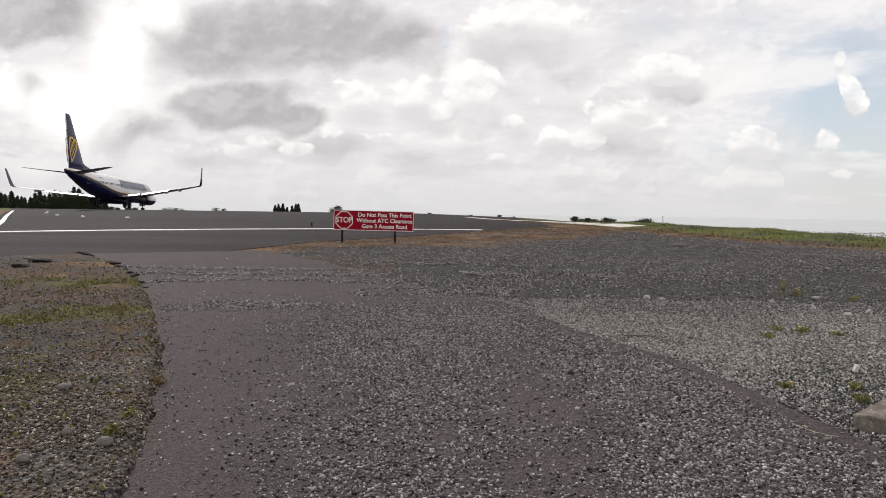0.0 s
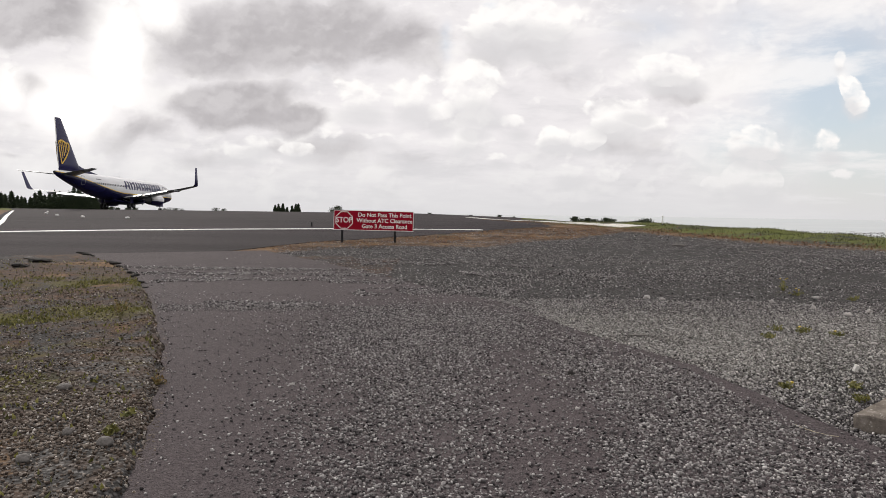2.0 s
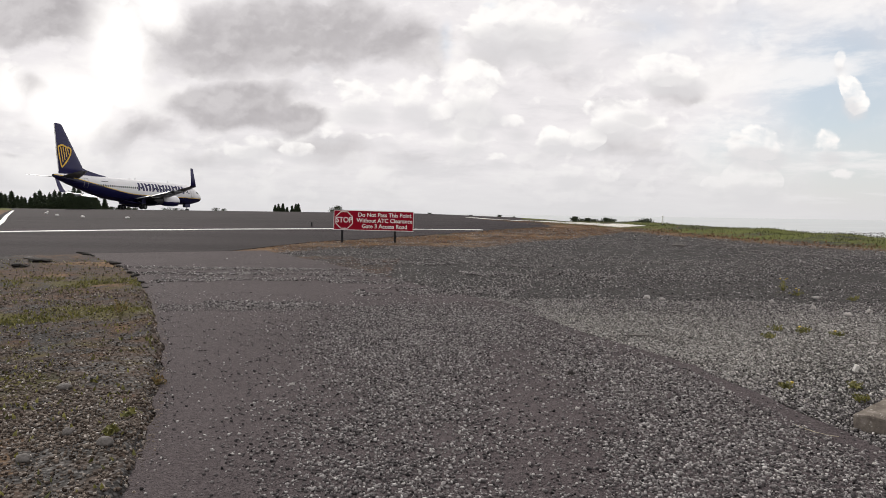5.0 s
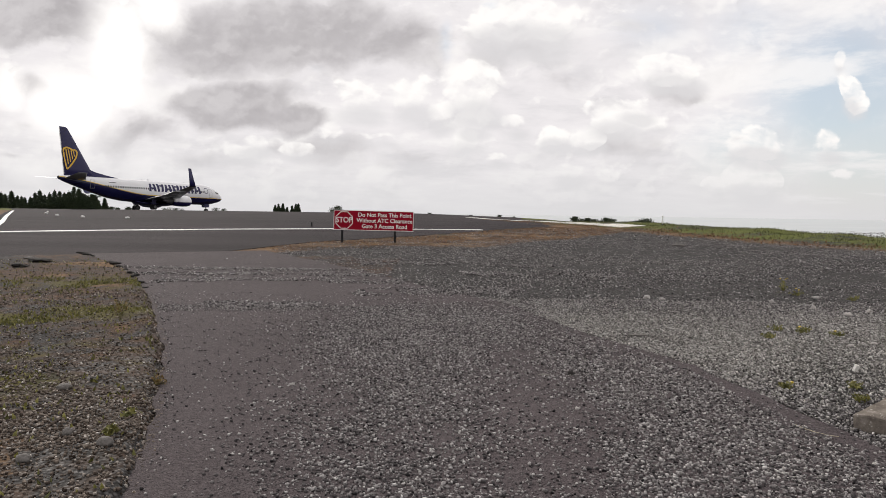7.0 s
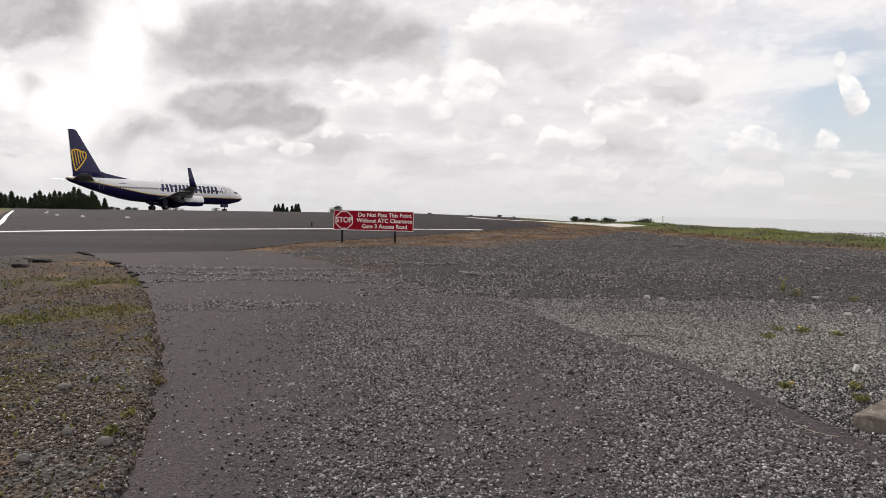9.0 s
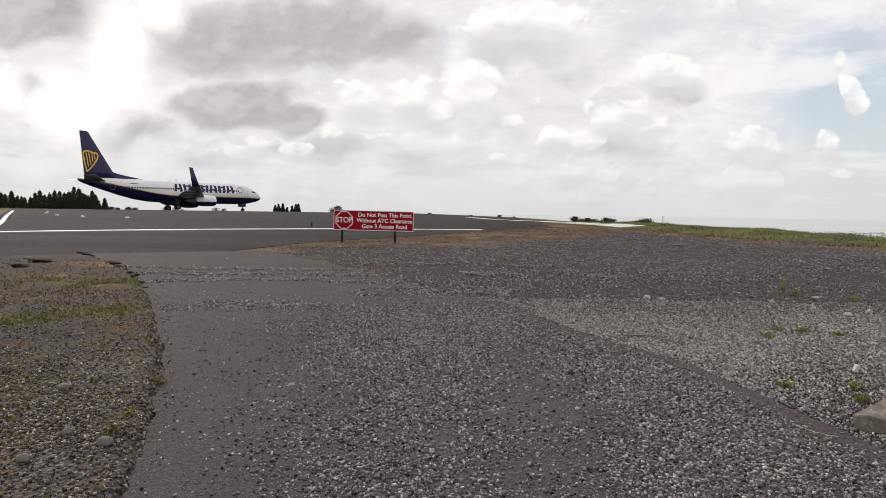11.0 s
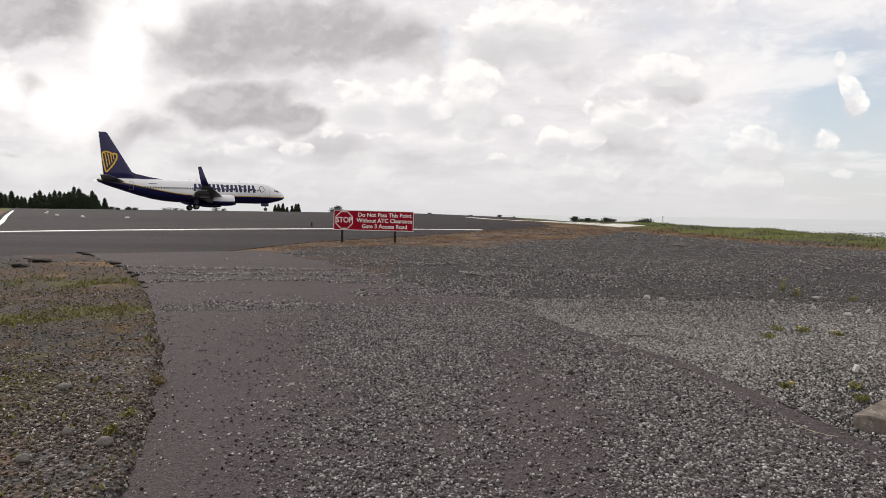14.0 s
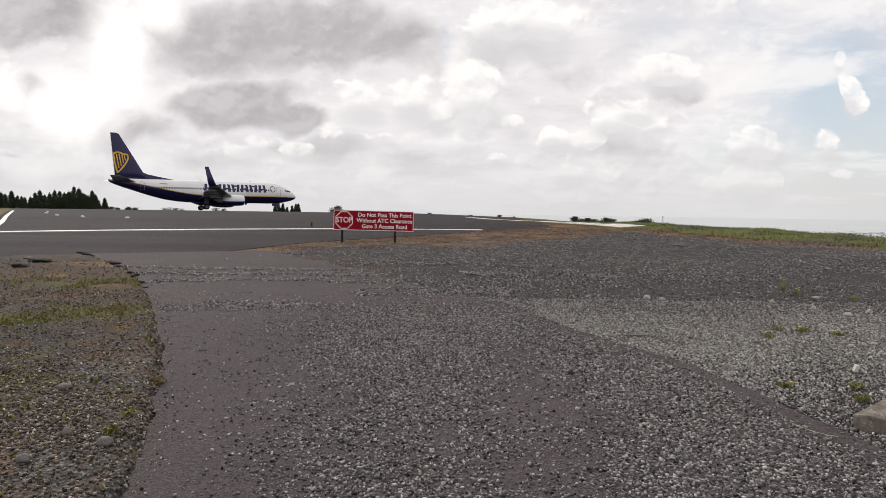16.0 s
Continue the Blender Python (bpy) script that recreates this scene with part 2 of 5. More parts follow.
def asphalt_material(name, low, high, grit, patch_scale=0.35, streak=0.0):
    m, nt, b = shader(name, 0.9)
    c = ramp(nt, tex(nt, patch_scale, 7.0, 0.68), [(0.32, low), (0.68, high)])
    co = nt.nodes.new("ShaderNodeTexCoord")
    if streak:                                           # lanes and tyre marks along the runway
        turn = nt.nodes.new("ShaderNodeMapping")
        turn.inputs["Rotation"].default_value = (0, 0, radians(-24))
        turn.inputs["Scale"].default_value = (0.03, 0.55, 1)
        nt.links.new(co.outputs["Object"], turn.inputs["Vector"])
        n = nt.nodes.new("ShaderNodeTexNoise")
        n.inputs["Scale"].default_value, n.inputs["Detail"].default_value = 1.0, 5.0
        nt.links.new(turn.outputs[0], n.inputs["Vector"])
        c = blend(nt, streak, c, ramp(nt, n.outputs["Fac"], [(0.34, (0.16, 0.15, 0.15)), (0.66, (0.82, 0.79, 0.79))]), "OVERLAY")
    c = blend(nt, ramp(nt, tex(nt, 38, 4.0, 0.75), [(0.40, (0, 0, 0)), (0.66, (1, 1, 1))]), c, grit)
    c = blend(nt, ramp(nt, tex(nt, 120, 2.0, 0.6), [(0.36, (0.85, 0.85, 0.85)), (0.48, (0, 0, 0))]), c, tuple(x * 0.35 for x in low))
    speck = nt.nodes.new("ShaderNodeTexVoronoi")
    nt.links.new(co.outputs["Object"], speck.inputs["Vector"])
    speck.inputs["Scale"].default_value = 95
    c = blend(nt, ramp(nt, speck.outputs["Distance"], [(0.12, (0.7, 0.7, 0.7)), (0.24, (0, 0, 0))]), c, tuple(min(1, g * 1.8) for g in grit))
    nt.links.new(c, b.inputs["Base Color"])
    relief(nt, b, sums(nt, "ADD", sums(nt, "MULTIPLY", speck.outputs["Distance"], -1.0), tex(nt, 45, 4.0)), 0.8, 0.006)
    return m


def ground_material():
    m, nt, b = shader("gravelly earth", 0.95)
    stone_co = nt.nodes.new("ShaderNodeTexCoord")

    def cells(scale):
        v = nt.nodes.new("ShaderNodeTexVoronoi")
        v.inputs["Scale"].default_value = scale
        nt.links.new(stone_co.outputs["Object"], v.inputs["Vector"])
        return v

    v1, v2 = cells(42), cells(17)
    grain = ramp(nt, v1.outputs["Color"], [(0.1, (0.04, 0.037, 0.037)), (0.5, (0.075, 0.072, 0.072)), (0.9, (0.17, 0.163, 0.16))])
    grain = blend(nt, ramp(nt, v1.outputs["Distance"], [(0.25, (0, 0, 0)), (0.62, (1, 1, 1))]), grain, (0.03, 0.028, 0.027))
    pale = ramp(nt, v1.outputs["Color"], [(0.1, (0.09, 0.086, 0.082)), (0.5, (0.19, 0.182, 0.174)), (0.9, (0.36, 0.35, 0.335))])
    pale = blend(nt, ramp(nt, v1.outputs["Distance"], [(0.3, (0, 0, 0)), (0.7, (1, 1, 1))]), pale, (0.07, 0.066, 0.06))
    far = tex(nt, 0.45, 6.0, 0.65)
    c = blend(nt, ramp(nt, far, [(0.3, (0.25, 0.25, 0.25)), (0.7, (0.0, 0.0, 0.0))]), grain, (0.05, 0.046, 0.045))
    mid = tex(nt, 3.5, 5.0, 0.7)

    def spread(name, low=0.35, high=0.75):
        """An attribute broken up by grain."""
        s = sums(nt, "ADD", attribute(nt, name), sums(nt, "MULTIPLY", sums(nt, "SUBTRACT", mid, 0.5), 1.9))
        return ramp(nt, s, [(low, (0, 0, 0)), (high, (1, 1, 1))])

    c = blend(nt, spread("pale", 0.25, 0.8), c, pale)
    soil = ramp(nt, tex(nt, 11, 5.0, 0.7), [(0.3, (0.036, 0.020, 0.014)), (0.7, (0.108, 0.066, 0.045))])
    soil = blend(nt, ramp(nt, v2.outputs["Distance"], [(0.1, (0.6, 0.6, 0.6)), (0.25, (0, 0, 0))]), soil, (0.24, 0.22, 0.20))
    c = blend(nt, spread("soil"), c, soil)
    c = blend(nt, spread("rust"), c, ramp(nt, sums(nt, "ADD", sums(nt, "MULTIPLY", tex(nt, 14, 4.0), 0.45), sums(nt, "MULTIPLY", tex(nt, 1.4, 4.0), 0.55)), [(0.36, (0.050, 0.034, 0.025)), (0.48, (0.120, 0.074, 0.044)), (0.62, (0.22, 0.135, 0.068))]))
    c = blend(nt, spread("moss", 0.40, 0.95), c, ramp(nt, tex(nt, 16, 5.0, 0.7), [(0.25, (0.030, 0.027, 0.011)), (0.5, (0.075, 0.066, 0.022)), (0.75, (0.135, 0.118, 0.036))]))
    c = blend(nt, spread("turf"), c, ramp(nt, tex(nt, 5, 5.0, 0.7), [(0.3, (0.05, 0.058, 0.014)), (0.7, (0.13, 0.142, 0.036))]))
    nt.links.new(c, b.inputs["Base Color"])
    h = sums(nt, "ADD", sums(nt, "MULTIPLY", v1.outputs["Distance"], -1.0), sums(nt, "MULTIPLY", v2.outputs["Distance"], -0.7))
    relief(nt, b, h, 0.8, 0.012)
    return m


def stone_material(name, stops, rough=0.85):
    """Stones told apart piece by piece."""
    m, nt, b = shader(name, rough)
    g = nt.nodes.new("ShaderNodeNewGeometry")
    c = ramp(nt, g.outputs["Random Per Island"], stops)
    c = blend(nt, 0.5, c, ramp(nt, tex(nt, 90, 4.0), [(0.3, (0.25, 0.25, 0.25)), (0.7, (0.85, 0.85, 0.85))]), "OVERLAY")
    nt.links.new(c, b.inputs["Base Color"])
    return m


def leaf_material(name, low, high):
    m, nt, b = shader(name, 0.7)
    g = nt.nodes.new("ShaderNodeNewGeometry")
    nt.links.new(ramp(nt, g.outputs["Random Per Island"], [(0.1, low), (0.9, high)]), b.inputs["Base Color"])
    return m


M_GROUND = ground_material()
M_ROAD = asphalt_material("road asphalt", (0.044, 0.0355, 0.038), (0.082, 0.068, 0.071), (0.108, 0.092, 0.094))
M_RUNWAY = asphalt_material("runway asphalt", (0.0150, 0.0117, 0.0132), (0.0345, 0.0275, 0.0305), (0.0355, 0.0292, 0.0318), 0.10, 0.9)
# concrete made paler: the sun's glare on it is put into the colour
M_CONCRETE_GLARE = plain("concrete with sun glare", (0.56, 0.545, 0.51), 0.8, 0, 0.15, 0.8)
M_LINE = plain("worn white road paint", (0.74, 0.73, 0.71), 0.7, 0, 0.2, 3.0)
M_SIGN = plain("red sign face", (0.27, 0.006, 0.020), 0.82, 0, 0.1, 3.0)
M_WHITE = plain("white sign print", (0.80, 0.79, 0.78), 0.5, 0, 0.05)
M_SIGN_BACK = plain("grey sign edge", (0.42, 0.42, 0.42), 0.5, 0.6)
M_POST = plain("dark metal post", (0.022, 0.022, 0.024), 0.85, 0.0, 0.2, 20)


# ---- the lie of the land ----
def ease(a, b, x):
    t = min(1.0, max(0.0, (x - a) / (b - a)))
    return t * t * (3 - 2 * t)


RIDGE = ((20, 13, 0.04), (16.2, 22.5, 0.04), (15.3, 25.5, 0.16), (14.4, 32, 0.24), (13.3, 44, 0.30), (11.5, 62, 0.12), (8, 90, 0.0))


def ridge_at(x, y):
    """How far it is to the earth ridge's back, and how high that is."""
    best, high = 99.0, 0.0
    for (ax, ay, ah), (bx, by, bh) in zip(RIDGE, RIDGE[1:]):
        ux, uy = bx - ax, by - ay
        s = max(0.0, min(1.0, ((x - ax) * ux + (y - ay) * uy) / (ux * ux + uy * uy)))
        d = math.hypot(x - ax - s * ux, y - ay - s * uy)
        if d < best:
            best, high = d, ah + s * (bh - ah)
    return best, high


def land(x, y):
    y = max(y, -20)
    z = 0.02 * min(y, 20) + 0.0068 * max(0.0, min(y, 128) - 20)
    z -= 0.028 * max(0.0, x + 6) * ease(25, 120, y)
    pad = max(2.18 + 0.0218 * (x + 55) - 0.0309 * (y - 110), -1.2)     # behind the turning pad it falls away
    d = z - pad
    if d > -1:
        z -= 0.12 * math.log1p(math.exp(min(60.0, d / 0.12)))
    far, high = ridge_at(x, y)
    z += high * math.exp(-(far / 3.0) ** 2)
    z -= (2.6 * ease(18, 40, x) + 7 * ease(9, 28, x - 0.3 * y)) * ease(-30, 10, y)
    return z - 4 * ease(170, 600, math.hypot(x, y))


VERGE = ((-1.1, -6), (-1.2, 0), (-1.35, 2.86), (-1.5, 3.39), (-1.76, 4.13), (-2.13, 5.11), (-2.56, 6.13), (-3.46, 8.04), (-4.71, 10.46), (-5.73, 12.05), (-7.0, 13.7), (-7.9, 14.8))
DIAGONAL = ((3.3, -6), (2.75, 0), (2.48, 2.8), (2.36, 3.53), (2.21, 4.37), (2.02, 5.34), (1.39, 6.67), (0.83, 8.42), (-0.19, 9.94), (-1.21, 11.69), (-2.4, 13.6), (-4.3, 16.4))
NEAR_EDGE = ((-30, 2), (-14, 9.8), (-8.85, 13.6), (-7.8, 14.6), (-5.1, 16.2), (-3.98, 19.6), (-1.68, 23.9), (0.37, 28.4), (3.5, 36.1), (7.0, 44), (8.6, 60), (9.5, 90), (15, 128), (22, 185))
FAR_EDGE = ((-34, 10), (-21, 22), (-18.6, 27.0), (-24.4, 36.4), (-33.5, 51.1), (-43.6, 67.3), (-55, 86), (-66, 104), (-78, 122), (-92, 140), (-95, 158), (-70, 182), (-28, 195), (22, 195))


def along(points, t):
    """The point at t (0 to 1) of a bent line, by length."""
    ls = [math.dist(a, b) for a, b in zip(points, points[1:])]
    s = t * sum(ls)
    for (a, b), l in zip(zip(points, points[1:]), ls):
        if s <= l:
            return (a[0] + (b[0] - a[0]) * s / l, a[1] + (b[1] - a[1]) * s / l)
        s -= l
    return points[-1]


def by_index(points, t):
    s = t * (len(points) - 1)
    i = min(int(s), len(points) - 2)
    f = s - i
    a, b = points[i], points[i + 1]
    return (a[0] + (b[0] - a[0]) * f, a[1] + (b[1] - a[1]) * f)


def inside(poly, x, y):
    hit = False
    for (ax, ay), (bx, by) in zip(poly, poly[1:] + poly[:1]):
        if (ay > y) != (by > y) and x < (bx - ax) * (y - ay) / (by - ay) + ax:
            hit = not hit
    return hit


ROAD_POLY = list(VERGE) + list(reversed(DIAGONAL))
RUNWAY_POLY = list(NEAR_EDGE) + list(reversed(FAR_EDGE))


def spot(x, y, cx, cy, rx, ry):
    return math.exp(-((x - cx) / rx) ** 2 - ((y - cy) / ry) ** 2)


def covers(x, y):
    """What covers the earth at a place: pale gravel, soil, rust-brown growth, moss, turf."""
    n = noise.fractal((x * 0.35, y * 0.35, 3.0), 1.0, 2.0, 4)
    pale = soil = rust = moss = turf = 0.0
    far, high = ridge_at(x, y)
    r = math.hypot(x, y)
    if x < -0.9 and y < 15 and r < 40:
        soil = 0.55 + 0.3 * n
        gaps = noise.fractal((x * 1.6, y * 2.6, 8.0), 1.0, 2.0, 4)
        moss = (1.0 + 0.9 * gaps) * (1 - 0.9 * spot(x, y, -4.7, 8.1, 1.1, 0.35)) * (0.72 * spot(x, y, -4.9, 6.9, 1.6, 0.55) + 0.8 * spot(x, y, -3.4, 7.4, 0.6, 0.6) + 0.7 * spot(x, y, -5.0, 9.6, 1.2, 0.7)
                + 0.55 * spot(x, y, -3.2, 5.2, 0.9, 0.7) + 0.5 * spot(x, y, -2.6, 4.3, 0.5, 0.5) + 0.30 * n + 0.25 * gaps + 0.04)
        rust = 0.8 * spot(x, y, -2.25, 3.1, 0.35, 0.3) + 1.0 * spot(x, y, -6.2, 12.2, 1.3, 0.40) + 0.4 * n - 0.45 * gaps + 0.12
        pale = 0.55 * spot(x, y, -2.3, 5.2, 0.6, 2.0) + 0.4 * spot(x, y, -1.7, 3.2, 0.5, 1.2)
    elif r < 75:
        pale = (0.95 * spot(x, y, 3.3, 6.4, 1.7, 1.2) + 0.8 * spot(x, y, 4.8, 6.6, 1.4, 1.1) + 0.7 * spot(x, y, 2.3, 7.3, 1.0, 0.9)
                + 0.4 * spot(x, y, 5.0, 15.0, 4.0, 2.0)) + 0.15 * n
        # dry strip between the runway and the gravel
        low = float(np.interp(x, STRIP_X, STRIP_Y))
        strip = ease(-1.2, 0.8, y - low + 1.5 * n) if -6 < x < 12 and y > 14 else 0.0
        rust = (0.80 + 0.6 * n) * strip
        moss = (0.30 - 0.8 * n) * strip * ease(4, -1, x)
        moss += 0.5 * spot(x, y, 5.0, 9.7, 0.5, 0.5) + 0.45 * spot(x, y, 3.4, 6.7, 0.6, 0.4)
        if high > 0 or x > 10:
            toe = math.exp(-((far - 4.0) / 1.3) ** 2)
            rust = max(rust, (0.75 + 0.4 * n) * toe)
            turf = (1.0 if far < 2.9 or x > 16 else math.exp(-((far - 2.9) / 0.9) ** 2)) * (0.72 + 0.6 * n)
            if x > 15:
                rust *= 0.3
    if x < -17 and y > 12 and r < 105:
        rust, moss = 0.8 + 0.4 * n, 0.2 + 0.3 * n
    if r >= 105 or x > 17:
        turf = max(turf, 0.9)
    return pale, soil, rust, moss, turf


STRIP_X, STRIP_Y = (-5.1, -3.3, -1.3, 1.1, 4.3, 8.9), (15.9, 17.5, 18.5, 20.2, 24.0, 34.0)


VERGE_X, VERGE_Y = [q[0] for q in VERGE], [q[1] for q in VERGE]


def unevenness(x, y):
    """Small rises and hollows of the open ground."""
    r = math.hypot(x, y)
    if r > 90:
        return 0.0
    far, high = ridge_at(x, y)
    lip = 0.0
    if x < -0.9 and -6 < y < 16:
        crumble = 0.05 * noise.noise((x * 5.0, y * 5.0, 2))
        lip = (0.055 + 0.018 * noise.noise((x * 2.2, y * 2.2, 9))) * ease(0.0, 0.08, float(np.interp(y, VERGE_Y, VERGE_X)) - x + crumble) * ease(16, 13.5, y)
    return (lip + 0.012 * noise.fractal((x * 1.3, y * 1.3, 0), 1.0, 2.0, 4) * min(1, r / 2)
            + 0.15 * noise.fractal((x * 0.33, y * 0.33, 7), 1.0, 2.0, 4) * math.exp(-(far / 2.5) ** 2))


def top(x, y):
    """The height of the open ground's face."""
    return land(x, y) + unevenness(x, y)


def smooth_faces(me):
    me.polygons.foreach_set("use_smooth", np.ones(len(me.polygons), dtype=bool))


def make_ground():
    angles = [-46 + i * 0.38 for i in range(243)] + [48 + i * 6 for i in range(45)]
    radii = [0.25]
    while radii[-1] < 4600:
        radii.append(radii[-1] * (1.024 if radii[-1] < 60 else 1.06))
    verts, masks = [(0, 0, 0)], [covers(0, 0)]
    for r in radii:
        for a in angles:
            x, y = r * math.sin(radians(a)), r * math.cos(radians(a))
            z = land(x, y)
            under = (inside(ROAD_POLY, x, y) if r < 22 else False) or (inside(RUNWAY_POLY, x, y) if r < 240 else False)
            z = z - 0.02 if under else z + unevenness(x, y)
            verts.append((x, y, z))
            masks.append(covers(x, y))
    n = len(angles)
    faces = [(0, 1 + (i + 1) % n, 1 + i) for i in range(n)]
    for j in range(len(radii) - 1):
        for i in range(n):
            a, b = 1 + j * n + i, 1 + j * n + (i + 1) % n
            faces.append((a, b, b + n, a + n))
    me = bpy.data.meshes.new("ground")
    me.from_pydata(verts, [], faces)
    me.flip_normals()
    for i, name in enumerate(("pale", "soil", "rust", "moss", "turf")):
        layer = me.attributes.new(name, "FLOAT", "POINT")
        layer.data.foreach_set("value", [m[i] for m in masks])
    smooth_faces(me)
    me.materials.append(M_GROUND)
    ob = tagged(new("ground", me), "gravelly earth with moss and rough grass", "ground", kind="structure")
    return ob


def draped(name, a, b, rows, cols, lift, material, label, category, pick=along, skirt=0.06, kind="structure", jag=0.0):
    """A surface between two bent lines, laid on the land, with a rim that goes down into it."""
    bm = bmesh.new()
    grid = []
    for i in range(rows + 1):
        p, q = pick(a, i / rows), pick(b, i / rows)
        line = []
        for j in range(cols + 1):
            f = j / cols
            x, y = p[0] + (q[0] - p[0]) * f, p[1] + (q[1] - p[1]) * f
            if jag and j in (0, cols):
                x += jag * noise.noise((x * 3.1, y * 3.1, 5)) + 0.5 * jag * noise.noise((x * 11, y * 11, 5))
            line.append(bm.verts.new((x, y, land(x, y) + lift)))
        grid.append(line)
    for i in range(rows):
        for j in range(cols):
            bm.faces.new((grid[i][j], grid[i][j + 1], grid[i + 1][j + 1], grid[i + 1][j]))
    rim = [l[0] for l in grid] + grid[-1][1:] + [l[-1] for l in reversed(grid[:-1])] + list(reversed(grid[0][1:-1]))
    low = [bm.verts.new((v.co.x, v.co.y, v.co.z - skirt)) for v in rim]
    for i in range(len(rim)):
        k = (i + 1) % len(rim)
        bm.faces.new((rim[i], low[i], low[k], rim[k]))
    bmesh.ops.recalc_face_normals(bm, faces=bm.faces)
    me = bpy.data.meshes.new(name)
    bm.to_mesh(me)
    bm.free()
    if sum(p.normal.z * p.area for p in me.polygons) < 0:
        me.flip_normals()
    me.materials.append(material)
    return tagged(new(name, me), label, category, kind=kind)


make_ground()
draped("road", VERGE, DIAGONAL, 90, 16, 0.009, M_ROAD, "dark worn asphalt access road strewn with gravel", "road", by_index, jag=0.07)
draped("runway", NEAR_EDGE, FAR_EDGE, 110, 60, 0.004, M_RUNWAY, "wide dark grey asphalt runway turning pad", "runway", by_index)


def strip_on_land(name, line, width, lift, material, label, category):
    side = []
    for k, p in enumerate(line):
        a, b = line[max(0, k - 1)], line[min(len(line) - 1, k + 1)]
        d = Vector((b[0] - a[0], b[1] - a[1])).normalized() * width / 2
        side.append(((p[0] - d.y, p[1] + d.x), (p[0] + d.y, p[1] - d.x)))
    return draped(name, [s[0] for s in side], [s[1] for s in side], 60, 2, lift, material, label, category, by_index, 0.03)


strip_on_land("runway_edge_line", ((-34, 8), (-15.5, 23.6), (-12.9, 26.4), (-9.4, 29.3), (-5.2, 31.9), (-1.2, 33.0), (1.9, 33.6)), 0.65, 0.022, M_LINE,
              "worn white painted runway edge line", "road marking")
strip_on_land("runway_side_line", ((-17.7, 26.6), (-23.8, 36.6), (-33.1, 51.4), (-43.2, 67.7), (-54.5, 86)), 0.24, 0.022, M_LINE, "white painted line along the runway's side", "road marking")
# bright strip standing in for sun glare on the distant paving
strip_on_land("taxiway", ((11.2, 40), (10.6, 50), (9.6, 65), (6.6, 80), (4, 100)), 1.5, 0.03, M_CONCRETE_GLARE, "concrete taxiway strip with the sun's glare in its pale colour", "taxiway")


# ---- building blocks ----
def part(name, bm, material, parent=None, label="", smooth=False):
    me = bpy.data.meshes.new(name)
    bmesh.ops.recalc_face_normals(bm, faces=bm.faces)
    bm.to_mesh(me)
    bm.free()
    for m in (material if isinstance(material, (list, tuple)) else [material]):
        me.materials.append(m)
    if smooth:
        smooth_faces(me)
    ob = new(name, me)
    ob.parent = parent
    if label:
        ob["label"] = label
    return ob


def box(bm, x0, x1, y0, y1, z0, z1, bevel=0.0):
    m = Matrix.LocRotScale(((x0 + x1) / 2, (y0 + y1) / 2, (z0 + z1) / 2), None, (x1 - x0, y1 - y0, z1 - z0))
    made = bmesh.ops.create_cube(bm, size=1, matrix=m)
    if bevel:
        es = list({e for v in made["verts"] for e in v.link_edges})
        bmesh.ops.bevel(bm, geom=es, offset=bevel, segments=2, affect="EDGES", profile=0.6)
    return bm


def tube(bm, a, b, ra, rb=None, seg=16, caps=True):
    a, b = Vector(a), Vector(b)
    d = b - a
    q = d.to_track_quat("Z", "Y").to_matrix().to_4x4()
    bmesh.ops.create_cone(bm, cap_ends=caps, segments=seg, radius1=ra, radius2=ra if rb is None else rb, depth=d.length,
                          matrix=Matrix.Translation((a + b) / 2) @ q)
    return bm


def loft(bm, rings, cap=True):
    made = [[bm.verts.new(p) for p in r] for r in rings]
    n = len(made[0])
    for a, b in zip(made, made[1:]):
        for i in range(n):
            k = (i + 1) % n
            bm.faces.new((a[i], a[k], b[k], b[i]))
    if cap:
        bm.faces.new(made[0])
        bm.faces.new(list(reversed(made[-1])))
    return bm


def words(name, text, size, material, parent, m, label=""):
    """Lettering as a flat mesh."""
    c = bpy.data.curves.new(name, "FONT")
    c.body, c.size, c.align_x, c.align_y, c.extrude, c.offset = text, size, "CENTER", "CENTER", 0.0015, 0.003
    tmp = bpy.data.objects.new(name, c)
    scene.collection.objects.link(tmp)
    bpy.context.view_layer.update()
    me = bpy.data.meshes.new_from_object(tmp.evaluated_get(bpy.context.evaluated_depsgraph_get()))
    bpy.data.objects.remove(tmp)
    me.materials.append(material)
    ob = new(name, me)
    ob.parent, ob.matrix_basis = parent, m
    if label:
        ob["label"] = label
    return ob


